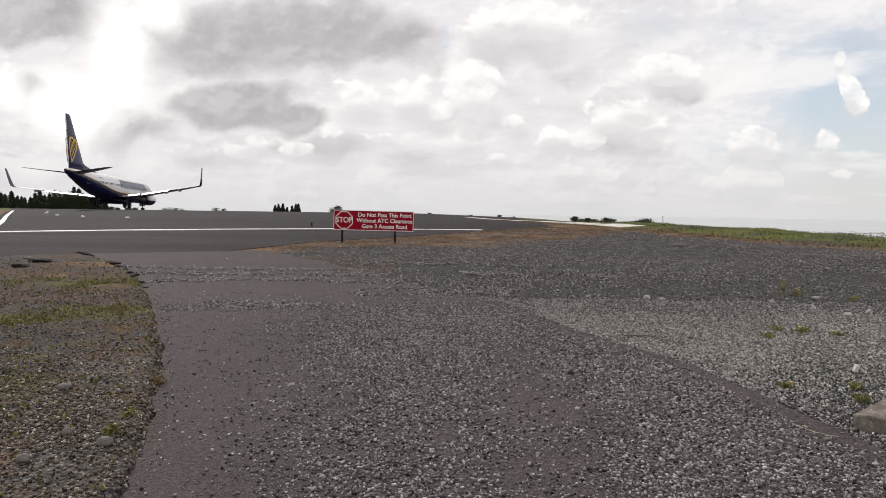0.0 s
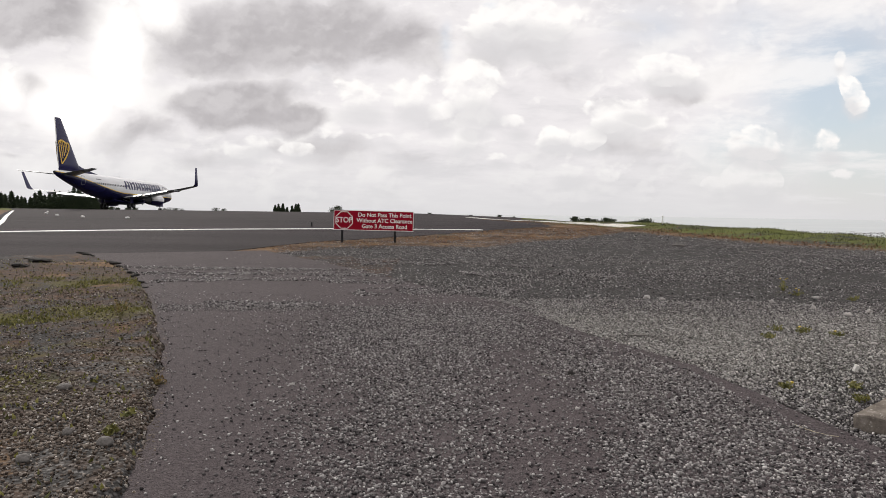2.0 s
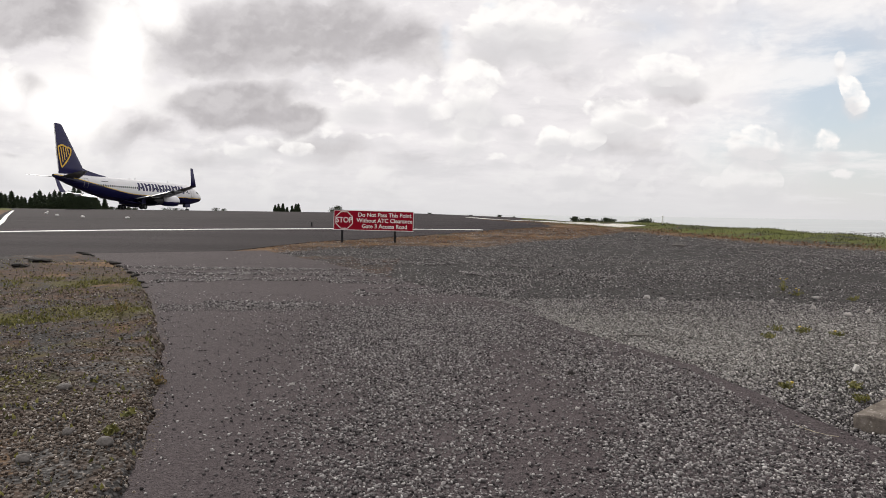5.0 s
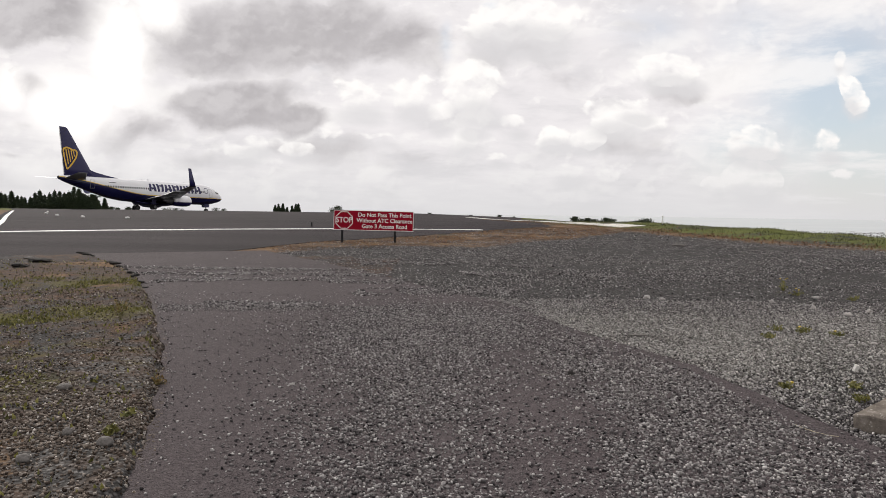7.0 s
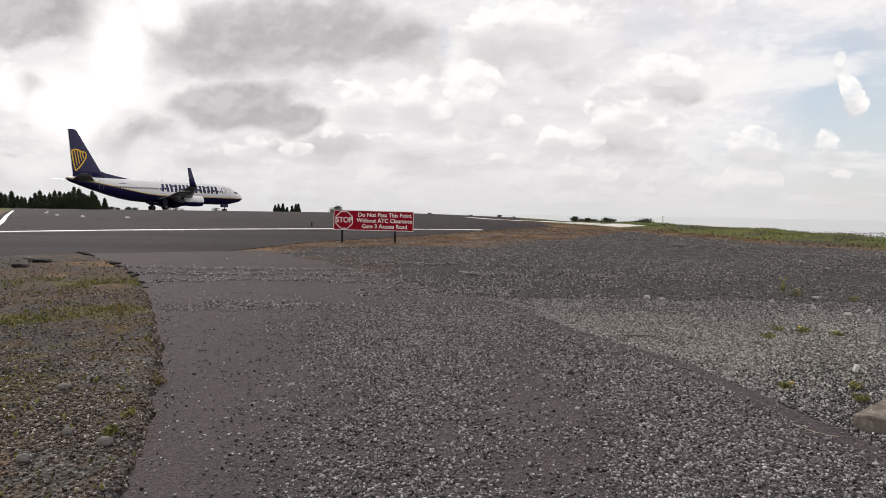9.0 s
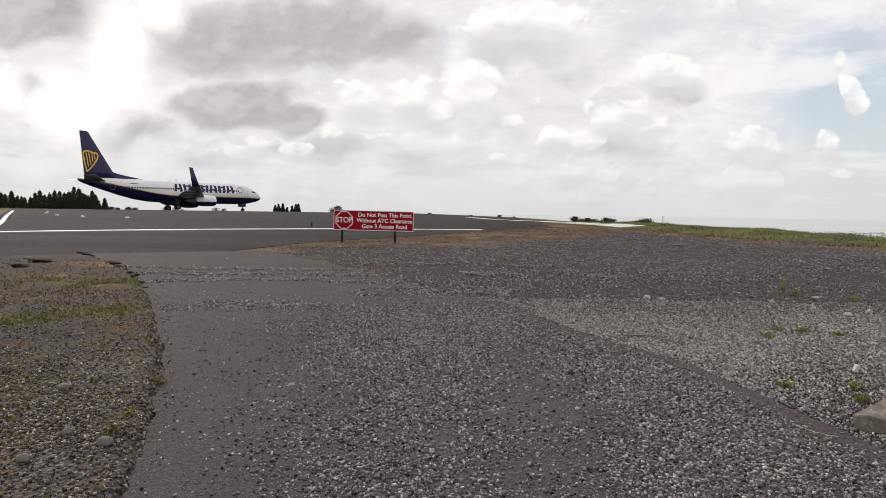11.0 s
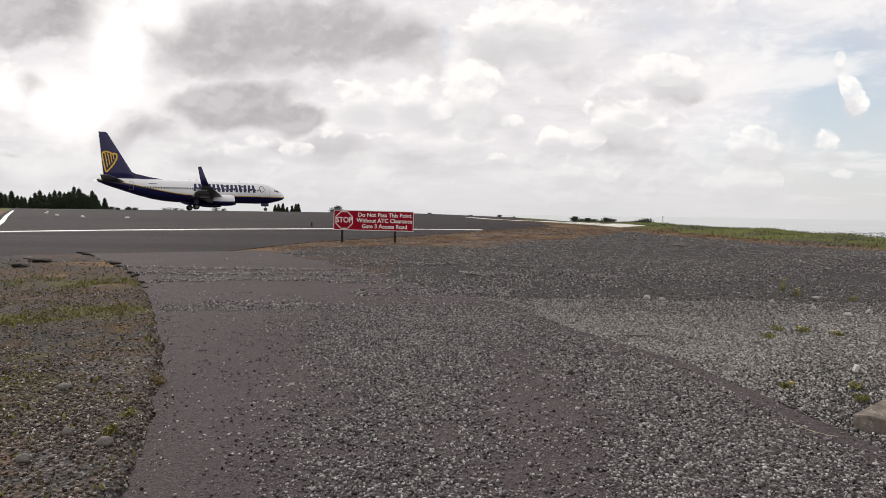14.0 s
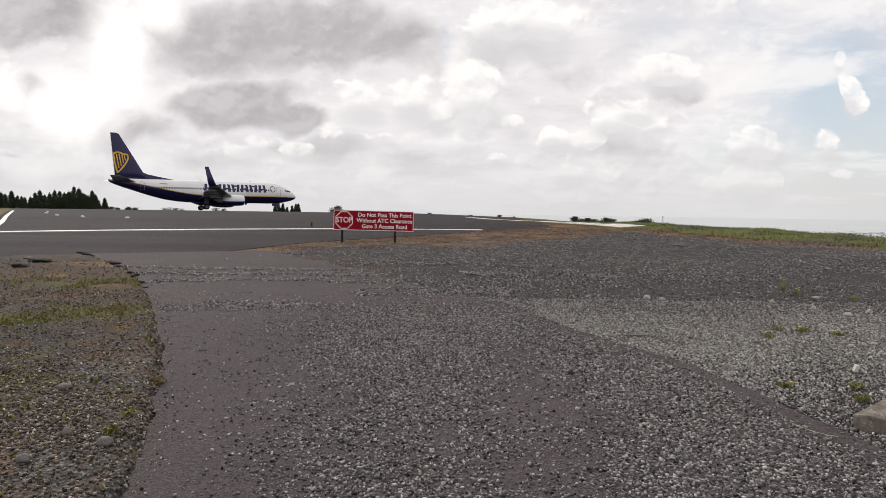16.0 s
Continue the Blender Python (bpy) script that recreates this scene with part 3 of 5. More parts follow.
# ---- the sign ----
def make_sign():
    root = tagged(new("stop_sign"), "red clearance sign with white lettering on two dark posts", "sign")
    root.matrix_basis = pose(-2.06, 20.0, land(-2.06, 20.0), 0, 0.7, 4)
    wide, high, low = 2.34, 0.585, 0.355
    panel = part("panel", box(bmesh.new(), -wide / 2, wide / 2, -0.012, 0.012, low, low + high, 0.006), M_SIGN, root, "red sign face")
    front = -0.016
    for x0, x1, z0, z1 in ((-wide / 2, wide / 2, low, low + 0.016), (-wide / 2, wide / 2, low + high - 0.016, low + high),
                           (-wide / 2, -wide / 2 + 0.016, low + 0.016, low + high - 0.016), (wide / 2 - 0.016, wide / 2, low + 0.016, low + high - 0.016)):
        part("border", box(bmesh.new(), x0, x1, front, -0.011, z0, z1), M_WHITE, panel, "thin white border")
    cx, cz = -wide / 2 + 0.305, low + high / 2
    for k in range(8):
        a, b = radians(22.5 + 45 * k), radians(67.5 + 45 * k)
        bm = bmesh.new()
        ps = [(cx + r * math.cos(t), y, cz + r * math.sin(t)) for y in (front, -0.011) for r, t in ((0.272, a), (0.272, b), (0.250, b), (0.250, a))]
        vs = [bm.verts.new(p) for p in ps]
        for f in ((0, 1, 2, 3), (7, 6, 5, 4), (0, 4, 5, 1), (1, 5, 6, 2), (2, 6, 7, 3), (3, 7, 4, 0)):
            bm.faces.new([vs[i] for i in f])
        part("octagon_bar", bm, M_WHITE, panel)
    up = Matrix.Rotation(radians(90), 4, "X")
    words("stop_lettering", "STOP", 0.215, M_WHITE, panel, Matrix.Translation((cx, front, cz)) @ up @ Matrix.Diagonal((0.92, 1.05, 1, 1)), "white letters")
    for i, line in enumerate(("Do Not Pass This Point", "Without ATC Clearance", "Gate 3 Access Road")):
        words("lettering", line, 0.168, M_WHITE, panel, Matrix.Translation((0.32, front, low + high * (0.78 - 0.285 * i))) @ up @ Matrix.Diagonal((0.97, 1, 1, 1)), "white letters")
    for x in (-0.92, 0.63):
        post = part("post", box(bmesh.new(), x - 0.032, x + 0.032, 0.016, 0.066, -0.25, low + high - 0.05, 0.006), M_POST, root, "dark metal post")
        for z in (low + 0.1, low + high - 0.12):
            part("bracket", box(bmesh.new(), x - 0.06, x + 0.06, 0.0125, 0.0155, z, z + 0.04), M_SIGN_BACK, post)
    return root


make_sign()


# ---- the airliner ----
M_SKIN_W = plain("white aircraft paint", (0.78, 0.78, 0.79), 0.28, 0, 0.03, 0.6)
M_NAVY = plain("navy aircraft paint", (0.009, 0.007, 0.062), 0.4, 0, 0.1, 0.6)
M_GOLD = plain("yellow emblem paint", (0.72, 0.44, 0.05), 0.35, 0, 0.06)
M_GREYWING = plain("grey wing skin", (0.22, 0.225, 0.235), 0.4, 0.1, 0.1, 0.8)
M_ALU = plain("bare polished metal", (0.62, 0.62, 0.63), 0.22, 0.95, 0.06)
# near black on solid ends: the shade inside hollows put into the colour
M_HOLLOW_SHADE = plain("black for shaded hollows", (0.012, 0.012, 0.014), 0.6)
M_GLASS = plain("dark window glass", (0.02, 0.022, 0.028), 0.08)
M_TYRE = plain("black tyre rubber", (0.018, 0.018, 0.019), 0.85, 0, 0.2, 12)
M_HUB = plain("grey wheel hub", (0.13, 0.13, 0.135), 0.45, 0.5)
M_GEAR = plain("grey gear leg", (0.16, 0.16, 0.165), 0.45, 0.3)
ZS = 1.15
STATIONS = ((0.40, 2.72, 0.06, 0.06), (0.2, 2.74, 0.34, 0.34), (-0.2, 2.80, 0.64, 0.66), (-0.8, 2.92, 0.96, 0.98), (-1.6, 3.04, 1.24, 1.24), (-2.3, 3.13, 1.48, 1.42), (-3.2, 3.22, 1.72, 1.62),
            (-4.5, 3.30, 1.90, 1.78), (-6.0, 3.35, 2.0, 1.88), (-9, 3.35, 2.0, 1.88), (-13, 3.35, 2.0, 1.88), (-18, 3.35, 2.0, 1.88), (-22.5, 3.35, 2.0, 1.88), (-25, 3.41, 1.93, 1.84),
            (-27.5, 3.58, 1.76, 1.70), (-30, 3.86, 1.48, 1.46), (-32.5, 4.20, 1.14, 1.16), (-35, 4.55, 0.78, 0.80), (-36.6, 4.78, 0.50, 0.52), (-37.4, 4.90, 0.30, 0.30))


def section(x):
    for a, b in zip(STATIONS, STATIONS[1:]):
        if b[0] <= x <= a[0]:
            f = (x - a[0]) / (b[0] - a[0])
            return tuple(p + (q - p) * f for p, q in zip(a[1:], b[1:]))
    return STATIONS[-1][1:]


def on_skin(x, z, side, out=0.0):
    """The place on the fuselage's side at a height z over the ground."""
    zc, rz, ry = section(x)
    s = max(-1, min(1, (z / ZS - zc) / rz))
    c = math.sqrt(1 - s * s)
    return (x, side * (ry * c + out * c), z + out * s)


def skin_patch(x0, x1, z0, z1, side, out=0.012, slant=0.0, nx=4, nz=5, rounded=0.0):
    bm = bmesh.new()
    grid = []
    for i in range(nx + 1):
        line = []
        for j in range(nz + 1):
            f, g = i / nx, j / nz
            if rounded:                                  # corners drawn in
                px, pz = 2 * f - 1, 2 * g - 1
                k = 1 - rounded * px * px * pz * pz
                f, g = (px * k + 1) / 2, (pz * k + 1) / 2
            z = z0 + (z1 - z0) * g
            x = x0 + (x1 - x0) * f + slant * (g - 0.5)
            line.append(bm.verts.new(on_skin(x, z, side, out)))
        grid.append(line)
    for i in range(nx):
        for j in range(nz):
            bm.faces.new((grid[i][j], grid[i + 1][j], grid[i + 1][j + 1], grid[i][j + 1]))
    return bm


def fuselage_material():
    """White above, navy below, with a gold line between that climbs to the tail."""
    m, nt, b = shader("fuselage paint", 0.25)
    co = nt.nodes.new("ShaderNodeTexCoord")
    s = nt.nodes.new("ShaderNodeSeparateXYZ")
    nt.links.new(co.outputs["Object"], s.inputs[0])
    r = nt.nodes.new("ShaderNodeMapRange")
    r.interpolation_type = "SMOOTHSTEP"
    for key, v in (("From Min", -19.0), ("From Max", -39.0), ("To Min", 2.55 * ZS), ("To Max", 5.0 * ZS)):
        r.inputs[key].default_value = v
    nt.links.new(s.outputs[0], r.inputs["Value"])
    over = sums(nt, "SUBTRACT", s.outputs[2], r.outputs[0])
    white = ramp(nt, tex(nt, 0.7), [(0.3, (0.74, 0.74, 0.75)), (0.7, (0.80, 0.80, 0.81))])
    low = blend(nt, sums(nt, "GREATER_THAN", over, 0.0), (0.009, 0.009, 0.050), (0.72, 0.50, 0.12))
    c = blend(nt, sums(nt, "GREATER_THAN", over, 0.15), low, white)
    nt.links.new(c, b.inputs["Base Color"])
    return m


def foil(bm, sections, seg=14):
    """A wing from sections (leading x, trailing x, y, z, thickness); wing lies along y."""
    rings = []
    for lead, trail, y, z, thick in sections:
        ring = []
        for i in range(seg):
            a = 2 * math.pi * i / seg
            f = (1 - math.cos(a)) / 2
            t = thick * (1.48 * math.sqrt(max(f, 0)) - 0.63 * f - 1.76 * f * f + 1.42 * f ** 3 - 0.51 * f ** 4) * 1.0
            ring.append((lead + (trail - lead) * f, y, z + (t if a < math.pi else -t) * (1 if math.sin(a) else 0)))
        rings.append(ring)
    return loft(bm, rings)


def make_wheel(name, radius, width):
    """A wheel with its axle along y; tyre and hub are parts."""
    bm = bmesh.new()
    profile = ((0.55, 0.42), (0.62, 0.5), (0.85, 0.5), (0.97, 0.36), (1.0, 0.0), (0.97, -0.36), (0.85, -0.5), (0.62, -0.5), (0.55, -0.42))
    rings = [[(radius * r * math.cos(a), width * w, radius * r * math.sin(a)) for r, w in profile] for a in [2 * math.pi * i / 28 for i in range(28)]]
    loft(bm, rings + [rings[0]], cap=False)
    wheel = part(name, bm, M_TYRE, None, "black tyre on a grey hub", True)
    bm = bmesh.new()
    tube(bm, (0, -width * 0.36, 0), (0, width * 0.36, 0), radius * 0.58, seg=24)
    for k in range(5):
        a = 2 * math.pi * k / 5
        box(bm, radius * 0.3 * math.cos(a) - 0.03, radius * 0.3 * math.cos(a) + 0.03, -width * 0.42, width * 0.42, radius * 0.3 * math.sin(a) - 0.03, radius * 0.3 * math.sin(a) + 0.03)
    part("hub", bm, M_HUB, wheel)
    return wheel


WHEELS = []


def make_airliner():
    """Nose towards +x; its zero lies on the ground midway between the main wheels."""
    root = tagged(new("airliner"), "white twin-jet airliner with navy belly and navy tail fin taxiing", "airplane")
    shift = Matrix.Translation((19.6, 0, 0))

    def p(name, bm, mat, parent=root, label="", smooth=False):
        ob = part(name, bm, mat, parent, label, smooth)
        if parent is root:
            ob.matrix_basis = shift
        return ob

    bm = bmesh.new()
    n = 40
    rings = []
    xs = []
    for a, b in zip(STATIONS, STATIONS[1:]):
        k = max(1, int((a[0] - b[0]) / 1.2))
        xs += [a[0] + (b[0] - a[0]) * i / k for i in range(k)]
    for x in xs + [STATIONS[-1][0]]:
        zc, rz, ry = section(x)
        rings.append([(x, ry * math.cos(2 * math.pi * i / n), (zc + rz * math.sin(2 * math.pi * i / n)) * ZS) for i in range(n)])
    loft(bm, rings)
    body = p("fuselage", bm, fuselage_material(), root, "white and navy fuselage with a gold line", True)
    # belly fairing under the wing
    bm = bmesh.new()
    rings = []
    for x, w, d in ((-11.4, 0.5, 0.1), (-12.6, 1.7, 0.55), (-15, 2.1, 0.75), (-18.5, 2.15, 0.78), (-21, 1.9, 0.6), (-22.6, 0.6, 0.15)):
        rings.append([(x, w * math.cos(t), 1.75 * ZS - d * 1.0 + 0.42 * d * math.sin(t) - 0.02) for t in [2 * math.pi * i / 20 for i in range(20)]])
    loft(bm, rings)
    p("belly_fairing", bm, M_NAVY, root, "navy wing-body fairing", True)
    for side in (-1, 1):
        for k in range(47):                               # cabin windows
            x = -5.6 - 0.508 * k
            if k in (22, 24):
                continue
            part("cabin_window", skin_patch(x, x - 0.29, 3.60 * ZS, 3.96 * ZS, side, 0.012, 0, 3, 3, 0.2), M_GLASS, body)
        for x in (-3.6, -31.2):                           # doors
            z0, z1 = (2.75, 4.35) if x > -10 else (3.35, 4.75)
            w = 0.86 if x > -10 else 0.76
            door = part("cabin_door", skin_patch(x, x - w, z0 * ZS, z1 * ZS, side, 0.010, 0, 3, 8, 0.03), body.data.materials[0], body, "white cabin door")
            for xa, xb, za, zb in ((x + 0.03, x - 0.02, z0, z1), (x - w + 0.02, x - w - 0.03, z0, z1), (x, x - w, z0 - 0.02, z0 + 0.03), (x, x - w, z1 - 0.03, z1 + 0.02)):
                part("door_seam", skin_patch(xa, xb, za * ZS, zb * ZS, side, 0.016, 0, 2, 6), M_GREYWING, door)
        # airline title, as plain strokes: two uprights and a tie, seven times over
        for k in range(7):
            x, lean, mid = -19.75 + 1.88 * k, 0.20 * (-1) ** k, 3.78 + 0.5 * (k % 2)
            for x0, slope in ((x, lean), (x + 1.02, -lean)):
                part("title_bar", skin_patch(x0, x0 + 0.54, 3.34 * ZS, 4.72 * ZS, side, 0.02, slope, 2, 8), M_NAVY, body, "navy title stroke")
            part("title_bar", skin_patch(x + 0.5, x + 1.06, mid * ZS, (mid + 0.26) * ZS, side, 0.026, 0, 2, 2), M_NAVY, body, "navy title stroke")
        for i in range(10):                               # small heart-like ring behind the cockpit
            a, b = 2 * math.pi * i / 10, 2 * math.pi * (i + 1) / 10
            bm = bmesh.new()
            ring = []
            for r in (0.50, 0.62):
                for t in (a, b):
                    ring.append(on_skin(-5.35 + r * math.cos(t), (4.02 + r * 0.98 * math.sin(t)) * ZS, side, 0.02))
            vs = [bm.verts.new(q) for q in ring]
            bm.faces.new((vs[0], vs[1], vs[3], vs[2]))
            part("emblem_arc", bm, M_NAVY, body, "navy ring emblem")
        part("registration_bar", skin_patch(-28.4, -26.9, 4.40 * ZS, 4.54 * ZS, side, 0.014), M_GEAR, body, "small dark registration marking")
        # cockpit panes
        for x0, x1, z0, z1 in ((-1.25, -1.62, 3.52, 3.84), (-1.68, -2.05, 3.55, 3.92), (-2.1, -2.4, 3.62, 3.94)):
            part("cockpit_pane", skin_patch(x0, x1, z0 * ZS, z1 * ZS, side, 0.014, -0.12, 3, 3, 0.08), M_GLASS, body, "dark cockpit glass")
    # fin and dorsal fillet
    bm = bmesh.new()
    rings = []
    for lead, trail, z, th in ((-30.0, -36.4, 4.9, 0.30), (-31.2, -36.5, 6.4, 0.26), (-35.55, -37.1, 12.9, 0.11), (-35.9, -37.15, 13.12, 0.05)):
        rings.append([(lead + (trail - lead) * (1 - math.cos(a)) / 2, th * math.sin(a) * (0.35 + 0.65 * (1 + math.cos(a)) / 2) * 1.4, z * ZS) for a in [2 * math.pi * i / 16 for i in range(16)]])
    loft(bm, rings)
    fin = p("tail_fin", bm, M_NAVY, root, "navy tail fin", True)
    bm = bmesh.new()
    rings = []
    for x, zb, zt, w in ((-25.2, 5.25, 5.32, 0.03), (-28, 5.1, 5.72, 0.10), (-30.4, 5.0, 6.15, 0.18), (-31.6, 5.0, 6.55, 0.2)):
        rings.append([(x, -w, zb * ZS), (x, w, zb * ZS), (x, w * 0.3, zt * ZS), (x, -w * 0.3, zt * ZS)])
    loft(bm, rings)
    p("dorsal_fin", bm, M_NAVY, root, "navy dorsal fin")
    # white strip along the rear edge: the sun's rim light painted on
    bm = bmesh.new()
    box(bm, -37.17, -37.08, -0.05, 0.05, 5.6 * ZS, 13.0 * ZS)
    for v in bm.verts:
        v.co.x += 0.72 * (1 - (v.co.z / ZS - 5.6) / 7.4)
    part("fin_trailing_edge", bm, M_SKIN_W, fin, "trailing edge painted pale for the sun's rim light")
    # gold emblem on the fin: a bent frame with strings
    for side in (-1, 1):
        def f(x, z):
            return Vector((x, side * (0.335 - 0.022 * (z - 6.4)), z * ZS))
        def stroke(a, b, ra, rb, seg):
            """A flat stroke of paint on the fin."""
            bm = tube(bmesh.new(), a, b, ra, rb, seg)
            for v in bm.verts:
                mid = side * (0.335 - 0.022 * (v.co.z / ZS - 6.4))
                v.co.y = mid + (v.co.y - mid) * 0.12
            return bm

        outline = [f(*q) for q in ((-36.6, 9.5), (-36.0, 9.76), (-35.35, 9.68), (-34.8, 9.42), (-34.3, 9.5), (-33.98, 9.2), (-34.02, 8.7), (-34.3, 8.1), (-34.8, 7.4),
                                   (-35.4, 6.75), (-35.95, 6.25), (-36.15, 6.9), (-36.4, 8.0), (-36.6, 9.5))]
        for k, (a, b) in enumerate(zip(outline, outline[1:])):
            wide = 0.17 if k < 4 else 0.15 if k < 9 else 0.12
            part("emblem_bar", stroke(a, b, wide, wide, 8), M_GOLD, fin, "gold emblem stroke")
        for a, b in (((-36.1, 9.5), (-35.68, 7.1)), ((-35.62, 9.5), (-35.25, 7.45)), ((-35.12, 9.4), (-34.86, 7.95)), ((-34.66, 9.3), (-34.5, 8.4))):
            part("emblem_bar", stroke(f(*a), f(*b), 0.10, 0.09, 6), M_GOLD, fin, "gold emblem stroke")
    for side in (-1, 1):
        s = side
        bm = foil(bmesh.new(), [(-12.6, -20.4, s * 0.9, 1.85 * ZS, 0.50), (-13.2, -20.3, s * 1.9, 1.95 * ZS, 0.44), (-15.1, -19.9, s * 5.8, 2.35 * ZS, 0.30), (-19.0, -21.4, s * 14.0, 3.15 * ZS, 0.14), (-20.4, -22.0, s * 17.0, 3.50 * ZS, 0.09)])
        wing = p("wing", bm, M_GREYWING, root, "grey swept wing", True)
        bm = bmesh.new()
        rings = []
        for lead, trail, y, z, th in ((-20.35, -22.0, 16.98, 3.49, 0.075), (-20.75, -22.15, 17.32, 3.66, 0.06), (-21.1, -22.3, 17.5, 4.2, 0.05), (-22.2, -22.85, 17.92, 6.42, 0.02)):
            k = min(1.0, (z - 3.49) / 0.5)
            rings.append([(lead + (trail - lead) * (1 - math.cos(a)) / 2, s * (y - th * math.sin(a) * k), (z + th * math.sin(a) * (1 - k)) * ZS) for a in [2 * math.pi * i / 12 for i in range(12)]])
        loft(bm, rings)
        part("winglet", bm, M_NAVY, wing, "navy blended winglet", True)
        for y, l in ((7.3, 2.6), (10.4, 2.2), (13.2, 1.8)):        # flap track fairings
            x, z = -19.9 - (y - 5.8) * 0.19, (2.35 + (y - 5.8) * 0.1) * ZS - 0.25
            bm = bmesh.new()
            loft(bm, [[(x + l * f - 0.2, s * y + r * math.cos(t), z + 1.3 * r * math.sin(t) - 0.06 * (1 - f)) for t in [2 * math.pi * i / 10 for i in range(10)]] for f, r in ((-0.32, 0.02), (-0.1, 0.13), (0.3, 0.19), (0.7, 0.16), (1.0, 0.03))])
            part("flap_fairing", bm, M_GREYWING, wing, "", True)
        for y0, y1 in ((2.3, 5.6), (6.0, 11.4)):                   # flaps let down a little
            bm = bmesh.new()
            rows = []
            for y in (y0, y1):
                x, z = (-20.2 if y < 5.8 else -19.85 - (y - 5.8) * 0.19), (1.98 + (y - 1.9) * 0.1) * ZS
                rows.append([(x + 0.35, s * y, z - 0.02), (x - 0.15, s * y, z + 0.04), (x - 0.95, s * y, z - 0.30), (x - 0.2, s * y, z - 0.16)])
            loft(bm, rows)
            part("flap", bm, M_GREYWING, wing, "lowered grey flap")
        bm = foil(bmesh.new(), [(-32.4, -36.7, s * 0.35, 4.68 * ZS, 0.2), (-36.2, -37.84, s * 7.1, 5.33 * ZS, 0.07)])
        p("tailplane", bm, M_GREYWING, root, "grey horizontal tailplane", True)
        # engine
        ey, ez = s * 4.83, 1.62 * ZS
        bm = bmesh.new()
        prof = ((-12.55, 0.80), (-12.42, 0.88), (-12.5, 0.96), (-13.0, 1.06), (-13.9, 1.12), (-15.2, 1.10), (-16.4, 0.98), (-16.9, 0.90), (-16.85, 0.84), (-15.5, 0.80))
        loft(bm, [[(x, ey + r * math.cos(t), ez + r * math.sin(t) * (1.0 if math.sin(t) > -0.2 else 0.93) * 1.07) for t in [2 * math.pi * i / 28 for i in range(28)]] for x, r in prof], cap=False)
        engine = p("engine", bm, [M_SKIN_W, M_NAVY, M_ALU], root, "white jet engine nacelle with navy underside", True)
        for q in engine.data.polygons:
            q.material_index = 2 if q.center.x > -12.75 else (1 if q.center.z < ez - 0.30 else 0)
        # solid disc, its black standing in for shade within the intake
        part("fan", tube(bmesh.new(), (-13.2, ey, ez), (-13.3, ey, ez), 0.88, seg=28), M_HOLLOW_SHADE, engine, "fan disc coloured dark for the intake's shade")
        part("spinner", tube(bmesh.new(), (-13.2, ey, ez), (-12.75, ey, ez), 0.28, 0.02, 16), M_GEAR, engine, "grey spinner")
        bm = bmesh.new()
        loft(bm, [[(x, ey + r * math.cos(t), ez + r * math.sin(t)) for t in [2 * math.pi * i / 20 for i in range(20)]] for x, r in ((-15.3, 0.72), (-16.9, 0.66), (-17.9, 0.42), (-18.0, 0.3), (-18.8, 0.03))])
        part("exhaust_core", bm, M_GEAR, engine, "dark metal exhaust", True)
        bm = bmesh.new()
        loft(bm, [[(x, ey - w, z0), (x, ey + w, z0), (x, ey + w, z1), (x, ey - w, z1)] for x, w, z0, z1 in ((-13.4, 0.05, ez + 0.9, ez + 1.14), (-15.2, 0.2, ez + 0.7, 2.42 * ZS), (-17.5, 0.18, ez + 0.5, 2.35 * ZS), (-19.2, 0.05, 2.0 * ZS, 2.2 * ZS))])
        part("pylon", bm, M_SKIN_W, engine, "white engine pylon")
        # main gear
        gear = p("main_gear", tube(bmesh.new(), (-19.6, s * 2.86, 0.5), (-19.5, s * 2.7, 2.15 * ZS), 0.13, 0.16), M_GEAR, root, "grey main landing gear leg", True)
        part("side_brace", tube(bmesh.new(), (-19.6, s * 2.8, 1.3), (-19.5, s * 1.2, 1.8), 0.07), M_GEAR, gear)
        part("axle", tube(bmesh.new(), (-19.6, s * 2.86 - 0.5, 0.56), (-19.6, s * 2.86 + 0.5, 0.56), 0.07), M_GEAR, gear)
        part("gear_door", box(bmesh.new(), -20.1, -19.1, s * 3.05 - 0.03, s * 3.05 + 0.03, 1.15, 2.2), M_NAVY, gear, "navy gear door")
        for y in (-0.43, 0.43):
            WHEELS.append((wheel_at(gear, "main_wheel", 0.565, 0.40), (-19.6, s * 2.86 + y, 0.565), 0.565))
    gear = p("nose_gear", tube(bmesh.new(), (-4.0, 0, 0.35), (-4.1, 0, 1.75), 0.08, 0.11), M_GEAR, root, "grey nose landing gear leg", True)
    part("axle", tube(bmesh.new(), (-4.0, -0.26, 0.345), (-4.0, 0.26, 0.345), 0.05), M_GEAR, gear)
    part("drag_brace", tube(bmesh.new(), (-4.05, 0, 0.9), (-5.1, 0, 1.7), 0.05), M_GEAR, gear)
    for y in (-0.34, 0.34):
        part("gear_door", box(bmesh.new(), -4.9, -3.4, y - 0.02, y + 0.02, 1.0, 1.75), M_NAVY, gear, "navy gear door")
    for y in (-0.2, 0.2):
        WHEELS.append((wheel_at(gear, "nose_wheel", 0.345, 0.2), (-4.0, y, 0.345), 0.345))
    for x, h in ((-9.5, 0.32), (-18.5, 0.36), (-19.9, 0.25)):       # aerials on the back
        bm = bmesh.new()
        z = 5.34 * ZS
        loft(bm, [[(x, -0.03, z), (x, 0.03, z), (x - 0.4, 0.03, z), (x - 0.4, -0.03, z)], [(x - 0.2, -0.01, z + h), (x - 0.2, 0.01, z + h), (x - 0.42, 0.01, z + h), (x - 0.42, -0.01, z + h)]])
        part("aerial", bm, M_SKIN_W, body, "small blade aerial")
